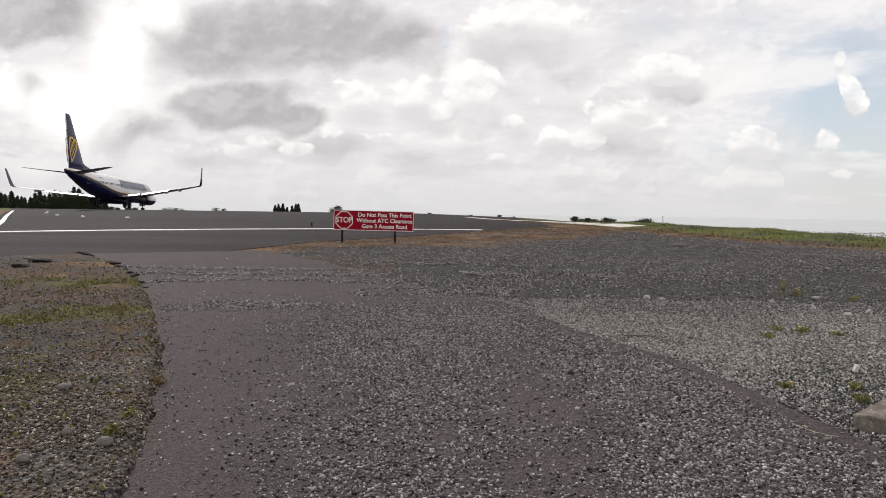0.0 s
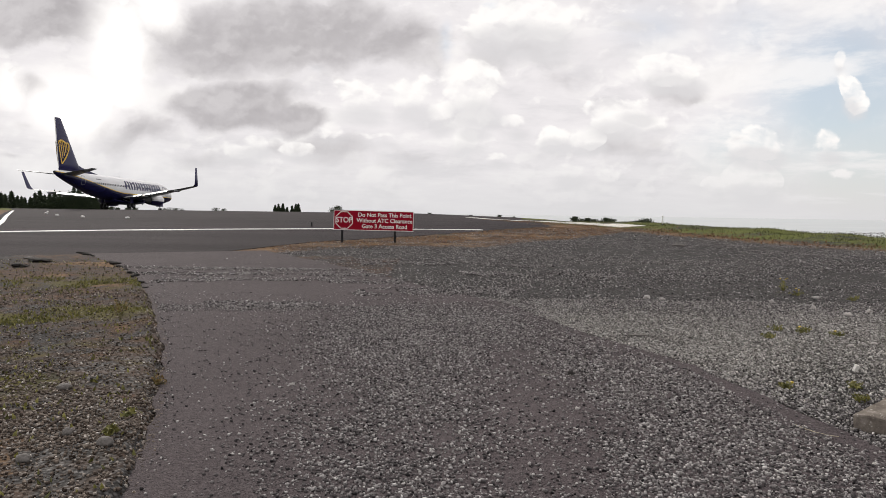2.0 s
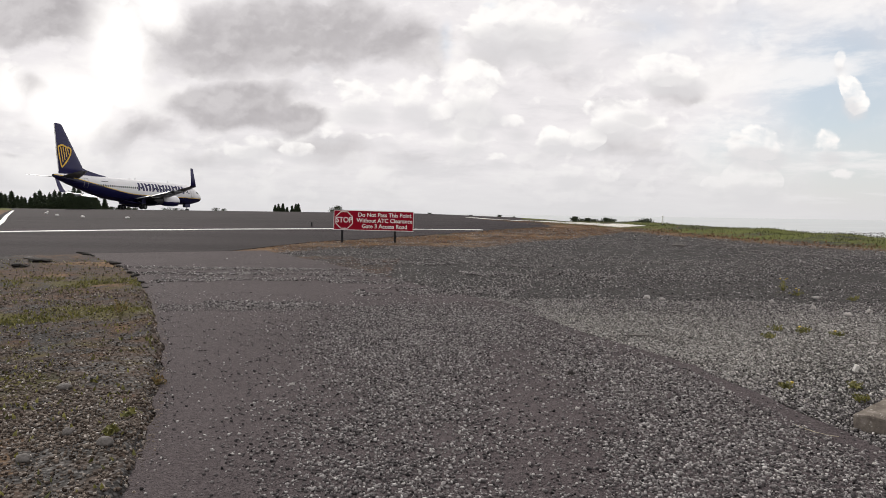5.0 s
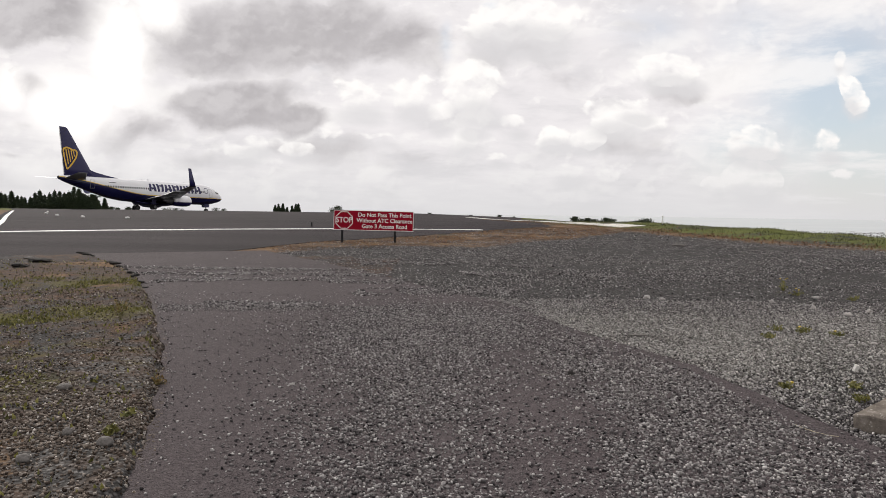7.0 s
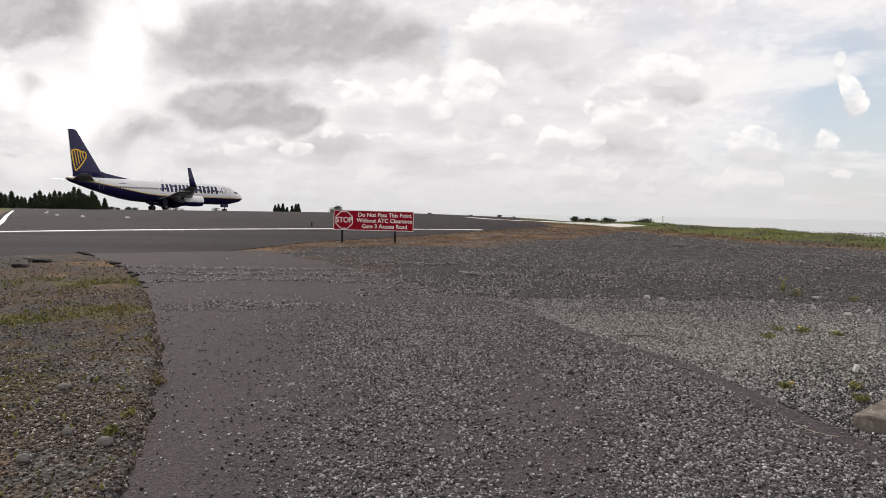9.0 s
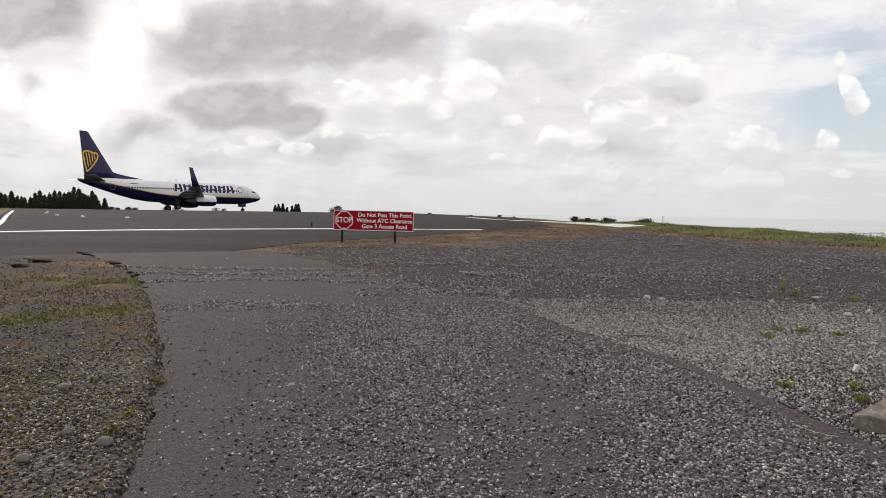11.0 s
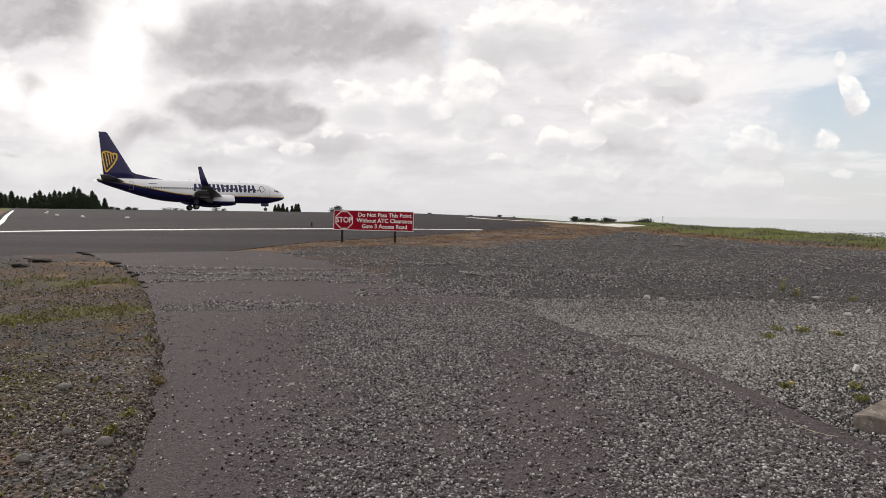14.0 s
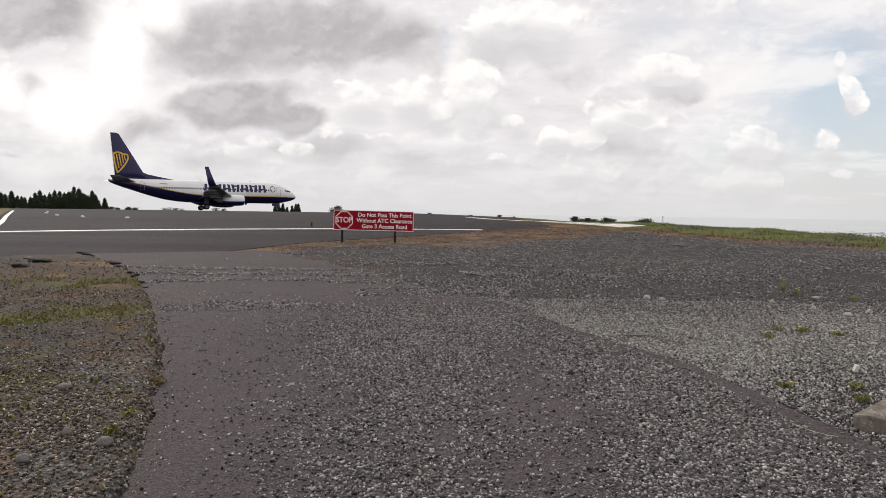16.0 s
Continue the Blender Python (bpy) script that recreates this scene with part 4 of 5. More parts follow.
    for x in (-10.5, -17.8):
        bm = bmesh.new()
        z = 1.36 * ZS
        loft(bm, [[(x, -0.03, z), (x, 0.03, z), (x - 0.4, 0.03, z), (x - 0.4, -0.03, z)], [(x - 0.2, -0.01, z - 0.4), (x - 0.2, 0.01, z - 0.4), (x - 0.42, 0.01, z - 0.4), (x - 0.42, -0.01, z - 0.4)]])
        part("aerial", bm, M_NAVY, body, "small blade aerial")
    part("exhaust", tube(bmesh.new(), (-37.35, 0, 4.9 * ZS), (-37.6, 0, 4.93 * ZS), 0.22, 0.18), M_HOLLOW_SHADE, body, "auxiliary exhaust coloured dark for its hollow's shade")
    return root


def wheel_at(gear, name, radius, width):
    w = make_wheel(name, radius, width)
    w.parent = gear
    return w


airliner = make_airliner()


# ---- sea and distance ----
def make_sea():
    m, nt, b = shader("sea with painted haze", 0.55)
    b.inputs["Specular IOR Level"].default_value = 0.2
    # haze over the water is put into this pale base colour
    nt.links.new(ramp(nt, tex(nt, 0.01), [(0.3, (0.435, 0.46, 0.47)), (0.7, (0.485, 0.505, 0.51))]), b.inputs["Base Color"])
    bm = bmesh.new()
    rings = []
    for k in range(9):
        row = []
        for a in range(-60, 90, 2):
            first = 420 - 340 * ease(13, 22, a)
            r = first * (4700 / first) ** (k / 8)
            row.append(bm.verts.new((r * math.sin(radians(a)), r * math.cos(radians(a)), -4.6)))
        rings.append(row)
    for a, b2 in zip(rings, rings[1:]):
        for i in range(len(a) - 1):
            bm.faces.new((a[i + 1], a[i], b2[i], b2[i + 1]))
    me = bpy.data.meshes.new("sea")
    bm.to_mesh(me)
    bm.free()
    if me.polygons[0].normal.z < 0:
        me.flip_normals()
    me.materials.append(m)
    tagged(new("water_sea", me), "calm sea along the far horizon with haze in its colour", "sea", kind="structure")


make_sea()


# ---- trees ----
M_BARK = plain("dark bark", (0.035, 0.027, 0.020), 0.9, 0, 0.3, 6)
M_NEEDLE = leaf_material("dark conifer needles", (0.010, 0.020, 0.008), (0.034, 0.052, 0.018))
M_SHRUB = leaf_material("dark hedge leaves", (0.014, 0.024, 0.010), (0.045, 0.060, 0.022))


def leaf_cloud(points, size, rng, material, name, parent, label):
    """Many small bent leaves round the given places."""
    n = len(points)
    p = np.array(points)
    d = rng.normal(size=(n, 3))
    d /= np.linalg.norm(d, axis=1)[:, None]
    e = np.cross(d, rng.normal(size=(n, 3)))
    e /= np.linalg.norm(e, axis=1)[:, None]
    s = size * rng.uniform(0.6, 1.3, (n, 1))
    v = np.stack([p - d * s, p + e * s * 0.45, p + d * s, p - e * s * 0.45 + np.cross(d, e) * s * 0.3], 1).reshape(-1, 3)
    f = [(4 * i, 4 * i + 1, 4 * i + 2, 4 * i + 3) for i in range(n)]
    me = bpy.data.meshes.new(name)
    me.from_pydata(v.tolist(), [], f)
    me.materials.append(material)
    ob = new(name, me)
    ob.parent = parent
    ob["label"] = label
    return ob


def conifer(x, y, height):
    rng = np.random.default_rng(int(abs(x * 37 + y * 11)))
    root = tagged(new("conifer_tree"), "dark green conifer with a pointed ragged crown", "tree", "conifers at the runway's end")
    root.matrix_basis = pose(x, y, land(x, y) - 0.1, 0, 0, rng.uniform(0, 360))
    bm = tube(bmesh.new(), (0, 0, 0), (0, 0, height * 0.96), 0.16, 0.02, 8)
    for k in range(14):
        z = height * (0.18 + 0.055 * k)
        a = k * 2.4
        r = (1 - z / height) * height * 0.20
        tube(bm, (0, 0, z), (r * math.cos(a), r * math.sin(a), z + 0.1 * r), 0.035, 0.01, 5)
    part("trunk", bm, M_BARK, root)
    pts = []
    wide = rng.uniform(0.25, 0.34)
    height *= rng.uniform(0.88, 1.22)
    for z in np.linspace(0.04, 0.92, 16) * height:         # whorls of drooping boughs with gaps between
        r0 = (1.0 - z / height) ** 0.8 * height * wide * rng.uniform(0.75, 1.2)
        for a in np.linspace(0, 2 * math.pi, 9, endpoint=False) + rng.uniform(0, 1):
            reach = r0 * rng.uniform(0.6, 1.2)
            for g in np.linspace(0.1, 1, 7):
                for _ in range(4):
                    pts.append((reach * g * math.cos(a) + rng.normal(0, 0.10), reach * g * math.sin(a) + rng.normal(0, 0.10), z - 0.22 * reach * g * g + 0.10 * reach * g + rng.normal(0, 0.09)))
    for z in np.linspace(0.86, 1.0, 14) * height:         # the leader
        pts.append((rng.normal(0, 0.03), rng.normal(0, 0.03), z))
    leaf_cloud(pts, 0.32, rng, M_NEEDLE, "crown", root, "dark green needles")


def shrub(x, y, height):
    rng = np.random.default_rng(int(abs(x * 31 + y * 17)))
    root = tagged(new("distant_tree"), "small dark distant tree with an uneven crown", "tree", "trees beyond the runway")
    root.matrix_basis = pose(x, y, land(x, y) - 0.1, 0, 0, rng.uniform(0, 360))
    bm = tube(bmesh.new(), (0, 0, 0), (0, 0, height * 0.7), 0.14, 0.05, 7)
    pts = []
    wide = min(2.0, 0.27 * height)
    for k in range(9):
        a, z = k * 2.4, height * rng.uniform(0.25, 0.92)
        r = wide * rng.uniform(0.2, 0.8) * (1.1 - 0.6 * z / height)
        c = (r * math.cos(a), r * math.sin(a), z)
        tube(bm, (0, 0, z * 0.6), c, 0.05, 0.015, 5)
        q = rng.normal(size=(130, 3)) * (0.19 * height * rng.uniform(0.6, 1.1) * np.array([0.8, 0.8, 0.55])) + c
        q[:, 2] = np.clip(q[:, 2], 0.2, height)
        pts += q.tolist()
    part("trunk", bm, M_BARK, root)
    leaf_cloud(pts, 0.24, rng, M_SHRUB, "crown", root, "dark green leaves")


# positions of the conifers by the runway's end: x, y, height
for shift in range(8):                                   # a second row, close behind the first
    conifer(-151.5 + 2.55 * shift, 268.0, 7.4 + 0.5 * (shift % 3))
conifer(-162.8, 250.0, 8.2)
conifer(-169.1, 262.0, 9.5)
conifer(-162.2, 255.0, 9.1)
conifer(-164.3, 262.0, 8.3)
conifer(-155.3, 250.0, 7.7)
conifer(-161.5, 262.0, 7.6)
conifer(-155.0, 255.0, 8.1)
conifer(-157.5, 262.0, 8.8)
conifer(-151.6, 255.0, 9.0)
conifer(-153.8, 262.0, 9.0)
conifer(-147.8, 255.0, 9.0)
conifer(-149.9, 262.0, 9.7)
conifer(-144.0, 255.0, 9.2)
conifer(-146.2, 262.0, 9.9)
conifer(-140.6, 255.0, 9.3)
conifer(-142.5, 262.0, 10.0)
conifer(-136.8, 255.0, 9.3)
conifer(-138.8, 262.0, 9.8)
conifer(-133.4, 255.0, 9.1)
conifer(-135.5, 262.0, 8.9)
conifer(-130.7, 255.0, 7.4)
shrub(-155.6, 380.0, 5.7)
shrub(-152.7, 380.0, 6.0)
shrub(-153.8, 390.0, 5.7)
shrub(-150.2, 390.0, 5.5)
shrub(-134.4, 400.0, 6.3)
shrub(-129.1, 400.0, 5.8)
conifer(-81.8, 330.0, 7.3)
conifer(-80.2, 330.0, 7.4)
conifer(-79.2, 335.0, 6.6)
conifer(-76.0, 330.0, 6.2)
conifer(-74.7, 335.0, 7.2)
conifer(-71.7, 330.0, 7.5)
conifer(-71.6, 335.0, 6.7)
shrub(-48.7, 300.0, 5.5)
shrub(-46.9, 300.0, 6.1)
shrub(-6.0, 300.0, 3.5)
shrub(11.0, 280.0, 2.5)
shrub(20.6, 250.0, 1.9)
shrub(26.1, 250.0, 1.9)
shrub(38.6, 200.0, 3.6)
shrub(40.8, 200.0, 3.1)
shrub(43.5, 205.0, 3.4)
shrub(45.3, 205.0, 3.1)
shrub(46.2, 200.0, 3.4)
shrub(48.1, 200.0, 3.7)
shrub(50.7, 205.0, 3.3)
shrub(42.1, 150.0, 3.0)
shrub(43.4, 150.0, 3.4)
shrub(45.1, 150.0, 3.8)


for x, y, h in ((-151.0, 300, 5.0), (-147.5, 302, 4.6), (-144.0, 300, 4.4), (-140.5, 303, 4.7), (-136.0, 300, 4.3)):
    shrub(x, y, h)


# ---- loose stones ----
def lattice(x, y, seed):
    """Smooth noise from 0 to 1 over arrays."""
    xi, yi = np.floor(x).astype(np.int64), np.floor(y).astype(np.int64)
    xf, yf = x - xi, y - yi
    xf, yf = xf * xf * (3 - 2 * xf), yf * yf * (3 - 2 * yf)

    def h(i, j):
        k = (i * 374761393 + j * 668265263 + seed * 974634777) & 0xFFFFFFFF
        k = ((k ^ (k >> 13)) * 1274126177) & 0xFFFFFFFF
        return ((k ^ (k >> 16)) & 0xFFFF) / 65535.0

    a, b, c, d = h(xi, yi), h(xi + 1, yi), h(xi, yi + 1), h(xi + 1, yi + 1)
    return (a * (1 - xf) + b * xf) * (1 - yf) + (c * (1 - xf) + d * xf) * yf


def cloudy(x, y, scale, seed):
    return (lattice(x * scale, y * scale, seed) * 0.5 + lattice(x * scale * 2.1, y * scale * 2.1, seed + 1) * 0.3 + lattice(x * scale * 4.7, y * scale * 4.7, seed + 2) * 0.2)


def bell(x, y, cx, cy, rx, ry):
    return np.exp(-((x - cx) / rx) ** 2 - ((y - cy) / ry) ** 2)


def edge_x(line, y):
    ys, xs = [p[1] for p in line], [p[0] for p in line]
    return np.interp(y, ys, xs)


def step(a, b, x):
    t = np.clip((x - a) / (b - a), 0, 1)
    return t * t * (3 - 2 * t)


def gravel_density(x, y):
    """Share of the ground under loose stones: on the road, right of it, on the verge."""
    left, right = edge_x(VERGE, y), edge_x(DIAGONAL, y)
    n1, n2 = cloudy(x, y, 0.9, 3), cloudy(x, y, 3.2, 9)
    on_road = (x > left + 0.05) & (x < right)
    middle = np.exp(-((x + 0.33 + 0.12 * (n1 - 0.5) + 0.05 * (y - 5)) / (0.50 + 0.03 * y)) ** 2) * step(8.6, 7.0, y)
    east = step(0.50, 1.15, x + 0.6 * (n1 - 0.5)) * step(6.6, 5.4, y) * step(0.02, 0.35, right - x + 0.12 * (n2 - 0.5))
    upper = bell(x, y, 0.2, 7.0, 1.1, 1.3) * 0.9
    bands = 0.9 * np.exp(-((y - 10.4 + 0.15 * x) / 0.22) ** 2) + 0.9 * np.exp(-((y - 11.6 + 0.1 * x) / 0.25) ** 2) + 0.75 * np.exp(-((y - 8.1 - 0.1 * x) / 0.2) ** 2) * (x < -0.8)
    road = np.clip(0.85 * middle + 1.0 * east + upper + bands * (x < 0.6), 0, 1)
    road = road * step(0.36, 0.58, n1 * 0.45 + n2 * 0.55 + 0.16 * road) + 0.03 + 0.10 * step(-0.4, 0.3, x) * step(7.5, 5.5, y)
    road = np.maximum(road, 0.3 * step(0.12, 0.02, x - left))
    road *= np.where((x > right - 0.15) & (y < 5.6), 0.28, 1)
    beyond = np.clip(0.55 + 0.5 * step(0.35, 0.6, n1), 0, 1)
    track = lattice(x * 0.22 + 0.1 * y, y * 1.1 - 0.25 * x, 51) * 0.7 + 0.3 * n2
    beyond = np.where(y > 8.5, beyond * (0.30 + 0.95 * step(0.36, 0.62, track)), beyond)
    verge = np.maximum(0.12 + 0.35 * step(5.2, 3.6, y) + 0.6 * step(0.38, 0.62, n2) * (0.22 + 0.78 * step(6.6, 4.0, y)), 0.7 * step(0.16, 0.02, left - x)) * (0.68 + 0.32 * step(0.42, 0.58, n1)) * (1 - 0.75 * bell(x, y, -4.9, 6.6, 1.6, 0.75)) * (1 - 0.6 * bell(x, y, -3.4, 7.4, 0.6, 0.6))
    return np.where(on_road, road, 0), np.where(x >= right, beyond, 0), np.where(x <= left + 0.05, verge, 0)


def stone_shapes(rng, count):
    """Crushed stones: eight corners, each pushed its own way."""
    base = np.array([(i, j, k) for i in (-0.62, 0.62) for j in (-0.62, 0.62) for k in (-0.62, 0.62)])
    quads = ((0, 1, 3, 2), (4, 6, 7, 5), (0, 4, 5, 1), (2, 3, 7, 6), (0, 2, 6, 4), (1, 5, 7, 3))
    tris = np.array([t for a, b, c, d in quads for t in ((a, b, c), (a, c, d))])
    return np.array([base * rng.uniform(0.55, 1.4, base.shape) for _ in range(count)]), tris


def scatter(name, x, y, z, size, material, label, seed):
    """One mesh of many stones, each turned and squashed its own way."""
    rng = np.random.default_rng(seed)
    shapes, tris = stone_shapes(rng, 24)
    n = len(x)
    pick = shapes[rng.integers(0, 24, n)]
    pick = pick * rng.uniform([0.8, 0.7, 0.6], [1.3, 1.05, 1.0], (n, 3))[:, None, :]
    a, t = rng.uniform(0, 2 * np.pi, n), rng.normal(0, 0.35, n)
    ca, sa, ct, st = np.cos(a), np.sin(a), np.cos(t), np.sin(t)
    px, py, pz = pick[..., 0], pick[..., 1], pick[..., 2]
    px, pz = px * ct[:, None] - pz * st[:, None], px * st[:, None] + pz * ct[:, None]
    vx, vy = px * ca[:, None] - py * sa[:, None], px * sa[:, None] + py * ca[:, None]
    v = np.stack([vx, vy, pz], -1) * size[:, None, None]
    v += np.stack([x, y, z + size * 0.38], -1)[:, None, :]
    k = shapes.shape[1]
    f = (tris[None] + (np.arange(n) * k)[:, None, None]).reshape(-1, 3)
    me = bpy.data.meshes.new(name)
    me.vertices.add(n * k)
    me.vertices.foreach_set("co", v.reshape(-1).astype(np.float32))
    me.loops.add(f.size)
    me.loops.foreach_set("vertex_index", f.reshape(-1).astype(np.int32))
    me.polygons.add(len(f))
    me.polygons.foreach_set("loop_start", np.arange(0, f.size, 3, dtype=np.int32))
    me.update(calc_edges=True)
    me.materials.append(material)
    return tagged(new(name, me), label, "gravel", kind="stuff")


M_PEBBLE = stone_material("grey road gravel", [(0.0, (0.012, 0.011, 0.012)), (0.4, (0.126, 0.116, 0.117)), (0.85, (0.265, 0.251, 0.246)), (1.0, (0.43, 0.415, 0.405))])
M_PEBBLE_PALE = stone_material("pale gravel", [(0.0, (0.05, 0.047, 0.044)), (0.4, (0.21, 0.20, 0.188)), (0.9, (0.40, 0.385, 0.365)), (1.0, (0.58, 0.56, 0.53))])
M_PEBBLE_EARTH = stone_material("brownish verge stones", [(0.0, (0.026, 0.019, 0.015)), (0.45, (0.105, 0.083, 0.068)), (0.85, (0.195, 0.165, 0.140)), (0.95, (0.29, 0.26, 0.235)), (1.0, (0.45, 0.42, 0.39))])


def flat_z(y):
    return 0.02 * np.minimum(y, 20) + 0.0068 * np.maximum(0, y - 20)


def make_gravel():
    rng = np.random.default_rng(11)
    sets = {"road": [], "east": [], "verge": [], "pale": []}
    for y0, y1, per_m2, small, large in ((2.3, 9.0, 5400, 0.0052, 0.0122), (9.0, 24.0, 620, 0.007, 0.018), (24.0, 40.0, 60, 0.014, 0.034)):
        n = int(per_m2 * 0.75 * (y1 ** 2 - y0 ** 2))
        y = np.sqrt(rng.uniform(y0 ** 2, y1 ** 2, n))
        x = rng.uniform(-0.75, 0.75, n) * y
        dens = gravel_density(x, y)
        roll = rng.uniform(0, 1, n)
        size = small + (large - small) * rng.uniform(0, 1, n) ** 2.2
        for key, d in zip(("road", "east", "verge"), dens):
            if key == "verge":
                d = d * 0.9 * (y < 14)
            if key == "east":
                d = d * (ridge_far(x, y) > 2.8)
            keep = roll < d * (0.86 if y0 < 5 else 0.7)
            near_runway = (y > 15) & ((x < edge_x(NEAR_EDGE[4:], y) + 0.2) | ((y > np.interp(x, STRIP_X, STRIP_Y)) & (rng.uniform(0, 1, n) < 0.4)))
            keep &= ~near_runway & ~((y > 12.8) & (x < -4.5))
            if key == "east":
                share = np.clip((bell(x, y, 3.3, 6.1, 1.9, 1.3) + bell(x, y, 4.9, 6.6, 1.5, 1.1) + bell(x, y, 2.0, 7.2, 0.9, 0.8)) * (0.55 + 0.8 * step(0.4, 0.6, cloudy(x, y, 0.8, 71))) + 0.10 * (y < 9), 0, 1)
                light = rng.uniform(0, 1, n) < share
                sets["pale"].append((x[keep & light], y[keep & light], size[keep & light]))
                keep &= ~light
            if key == "road":
                light = rng.uniform(0, 1, n) < np.maximum(0.25 * step(0.8, 1.8, x), 0.30 * (y > 9))
                sets["pale"].append((x[keep & light], y[keep & light], size[keep & light]))
                keep &= ~light
            sets[key].append((x[keep], y[keep], size[keep] * (1.08 if key == "verge" else 1.0)))
    for cy, spread_y, x0, x1, tilt, count in ((12.1, 0.09, -5.4, -1.4, 0.02, 2600), (11.25, 0.10, -5.2, -0.9, 0.03, 2800), (10.4, 0.16, -4.4, -0.6, 0.05, 3600), (8.1, 0.11, -2.9, -1.5, 0.06, 900),
                                              (13.5, 0.16, -1.6, 2.6, -0.03, 2600), (11.9, 0.14, 0.3, 3.0, -0.04, 2000), (9.4, 0.22, -1.2, 1.2, 0.10, 2200)):
        x = rng.uniform(x0, x1, count)                   # windrows pushed across by wheels
        y = cy + tilt * (x - x0) + rng.normal(0, spread_y, count) + 0.25 * (cloudy(x, x * 0 + cy, 0.8, 91) - 0.5)
        keep = step(0.34, 0.56, cloudy(x, y, 1.3, 93)) > rng.uniform(0, 1, count)
        sets["road"].append((x[keep], y[keep], rng.uniform(0.008, 0.019, count)[keep]))
    n = 26000                                            # the same, thinner, beside and behind the eye
    y, x = rng.uniform(-5.5, 2.3, n), rng.uniform(-5, 6, n)
    roll, size = rng.uniform(0, 1, n), rng.uniform(0.006, 0.013, n)
    for key, d in zip(("road", "east", "verge"), gravel_density(x, np.maximum(y, 2.6))):
        keep = roll < d
        sets[key].append((x[keep], y[keep], size[keep]))
    for key, name, mat, label, lift in (("road", "loose_gravel", M_PEBBLE, "loose grey gravel strewn over the asphalt", 0.008),
                                        ("east", "gravel_bed", M_PEBBLE, "bed of dark grey crushed gravel", 0.0), ("pale", "pale_gravel", M_PEBBLE_PALE, "light grey crushed gravel in a broad patch", 0.003),
                                        ("verge", "verge_stones", M_PEBBLE_EARTH, "brownish stones in the earth verge", 0.0)):
        x, y, s = (np.concatenate(c) for c in zip(*sets[key]))
        z = flat_z(y) + lift
        on_road = (x > edge_x(VERGE, y)) & (x < edge_x(DIAGONAL, y))
        z += np.array([0.0 if o else unevenness(a, b) for a, b, o in zip(x.tolist(), y.tolist(), on_road)])
        scatter(name, x, y, z, s, mat, label, 5)


def ridge_far(x, y):
    best = np.full(len(x), 99.0)
    for (ax, ay, _), (bx, by, _) in zip(RIDGE, RIDGE[1:]):
        ux, uy = bx - ax, by - ay
        s = np.clip(((x - ax) * ux + (y - ay) * uy) / (ux * ux + uy * uy), 0, 1)
        best = np.minimum(best, np.hypot(x - ax - s * ux, y - ay - s * uy))
    return best


make_gravel()


# ---- single stones and litter ----
FRAGMENTS = ((-37.5, 64.1), (-32.0, 56.2), (-27.0, 50.8), (-22.8, 49.0), (-42.9, 73.6))
M_ROCK = stone_material("grey rock", [(0.0, (0.11, 0.10, 0.095)), (1.0, (0.17, 0.16, 0.15))])
M_ROCK_PALE = stone_material("pale rock", [(0.0, (0.30, 0.285, 0.27)), (1.0, (0.42, 0.40, 0.38))])
M_ROCK_FAR = stone_material("white fragments", [(0.0, (0.62, 0.61, 0.59)), (1.0, (0.78, 0.77, 0.75))])
M_ROCK_DARK = stone_material("dark rock", [(0.0, (0.020, 0.019, 0.018)), (1.0, (0.05, 0.047, 0.045))])


def rock(x, y, wide, deep, high, material, label, seed, name="rock", turn=0.0, rough=0.24):
    bm = bmesh.new()
    bmesh.ops.create_icosphere(bm, subdivisions=3, radius=0.5)
    for v in bm.verts:
        d = v.co.normalized()
        k = 1 + rough * noise.fractal(d * 1.3 + Vector((seed, 0, 0)), 1.0, 2.0, 3) + 0.35 * rough * noise.noise(d * 4 + Vector((seed, 3, 0)))
        k *= 0.88
        v.co = Vector((d.x * wide, d.y * deep, d.z * high)) * 0.5 * k
    ob = part(name, bm, material, None, "", True)
    ob.matrix_basis = pose(x, y, (land(x, y) if material is M_ROCK_FAR or -1.2 < x < 1.2 else top(x, y)) + high * 0.22 + 0.006, 0, 0, turn)
    return tagged(ob, label, "stone")


rock(-1.94, 3.47, 0.062, 0.05, 0.05, M_ROCK, "rounded grey stone lying on the verge", 1)
rock(-1.66, 3.30, 0.095, 0.07, 0.066, M_ROCK, "smooth dark grey cobble lying on the verge", 2)
rock(-1.95, 3.11, 0.075, 0.055, 0.05, M_ROCK, "rounded grey stone lying on the verge", 3)
rock(-2.42, 4.3, 0.10, 0.07, 0.05, M_ROCK, "flat grey stone half sunk in the verge", 4)
rock(2.75, 9.08, 0.098, 0.068, 0.07, M_ROCK_PALE, "pale angular stone on the gravel", 5, rough=0.45)
rock(2.95, 9.05, 0.09, 0.06, 0.04, M_ROCK_PALE, "small pale stone on the gravel", 6, rough=0.45)
rock(0.97, 5.01, 0.055, 0.05, 0.055, M_ROCK_DARK, "small dark lump on the asphalt", 7)
rock(0.76, 4.98, 0.09, 0.05, 0.022, M_ROCK, "flat grey stone on the asphalt", 8)
rock(0.85, 4.17, 0.035, 0.03, 0.026, M_ROCK_PALE, "small white pebble on the asphalt", 9, rough=0.45)
rock(-1.03, 4.63, 0.035, 0.03, 0.026, M_ROCK_PALE, "small white pebble on the asphalt", 10, rough=0.45)
rock(4.77, 7.92, 0.112, 0.075, 0.06, M_ROCK_PALE, "pale broken stone on the gravel", 11, rough=0.45)
rock(4.62, 8.39, 0.07, 0.06, 0.07, M_ROCK_PALE, "small white stone on the gravel", 12, rough=0.45)
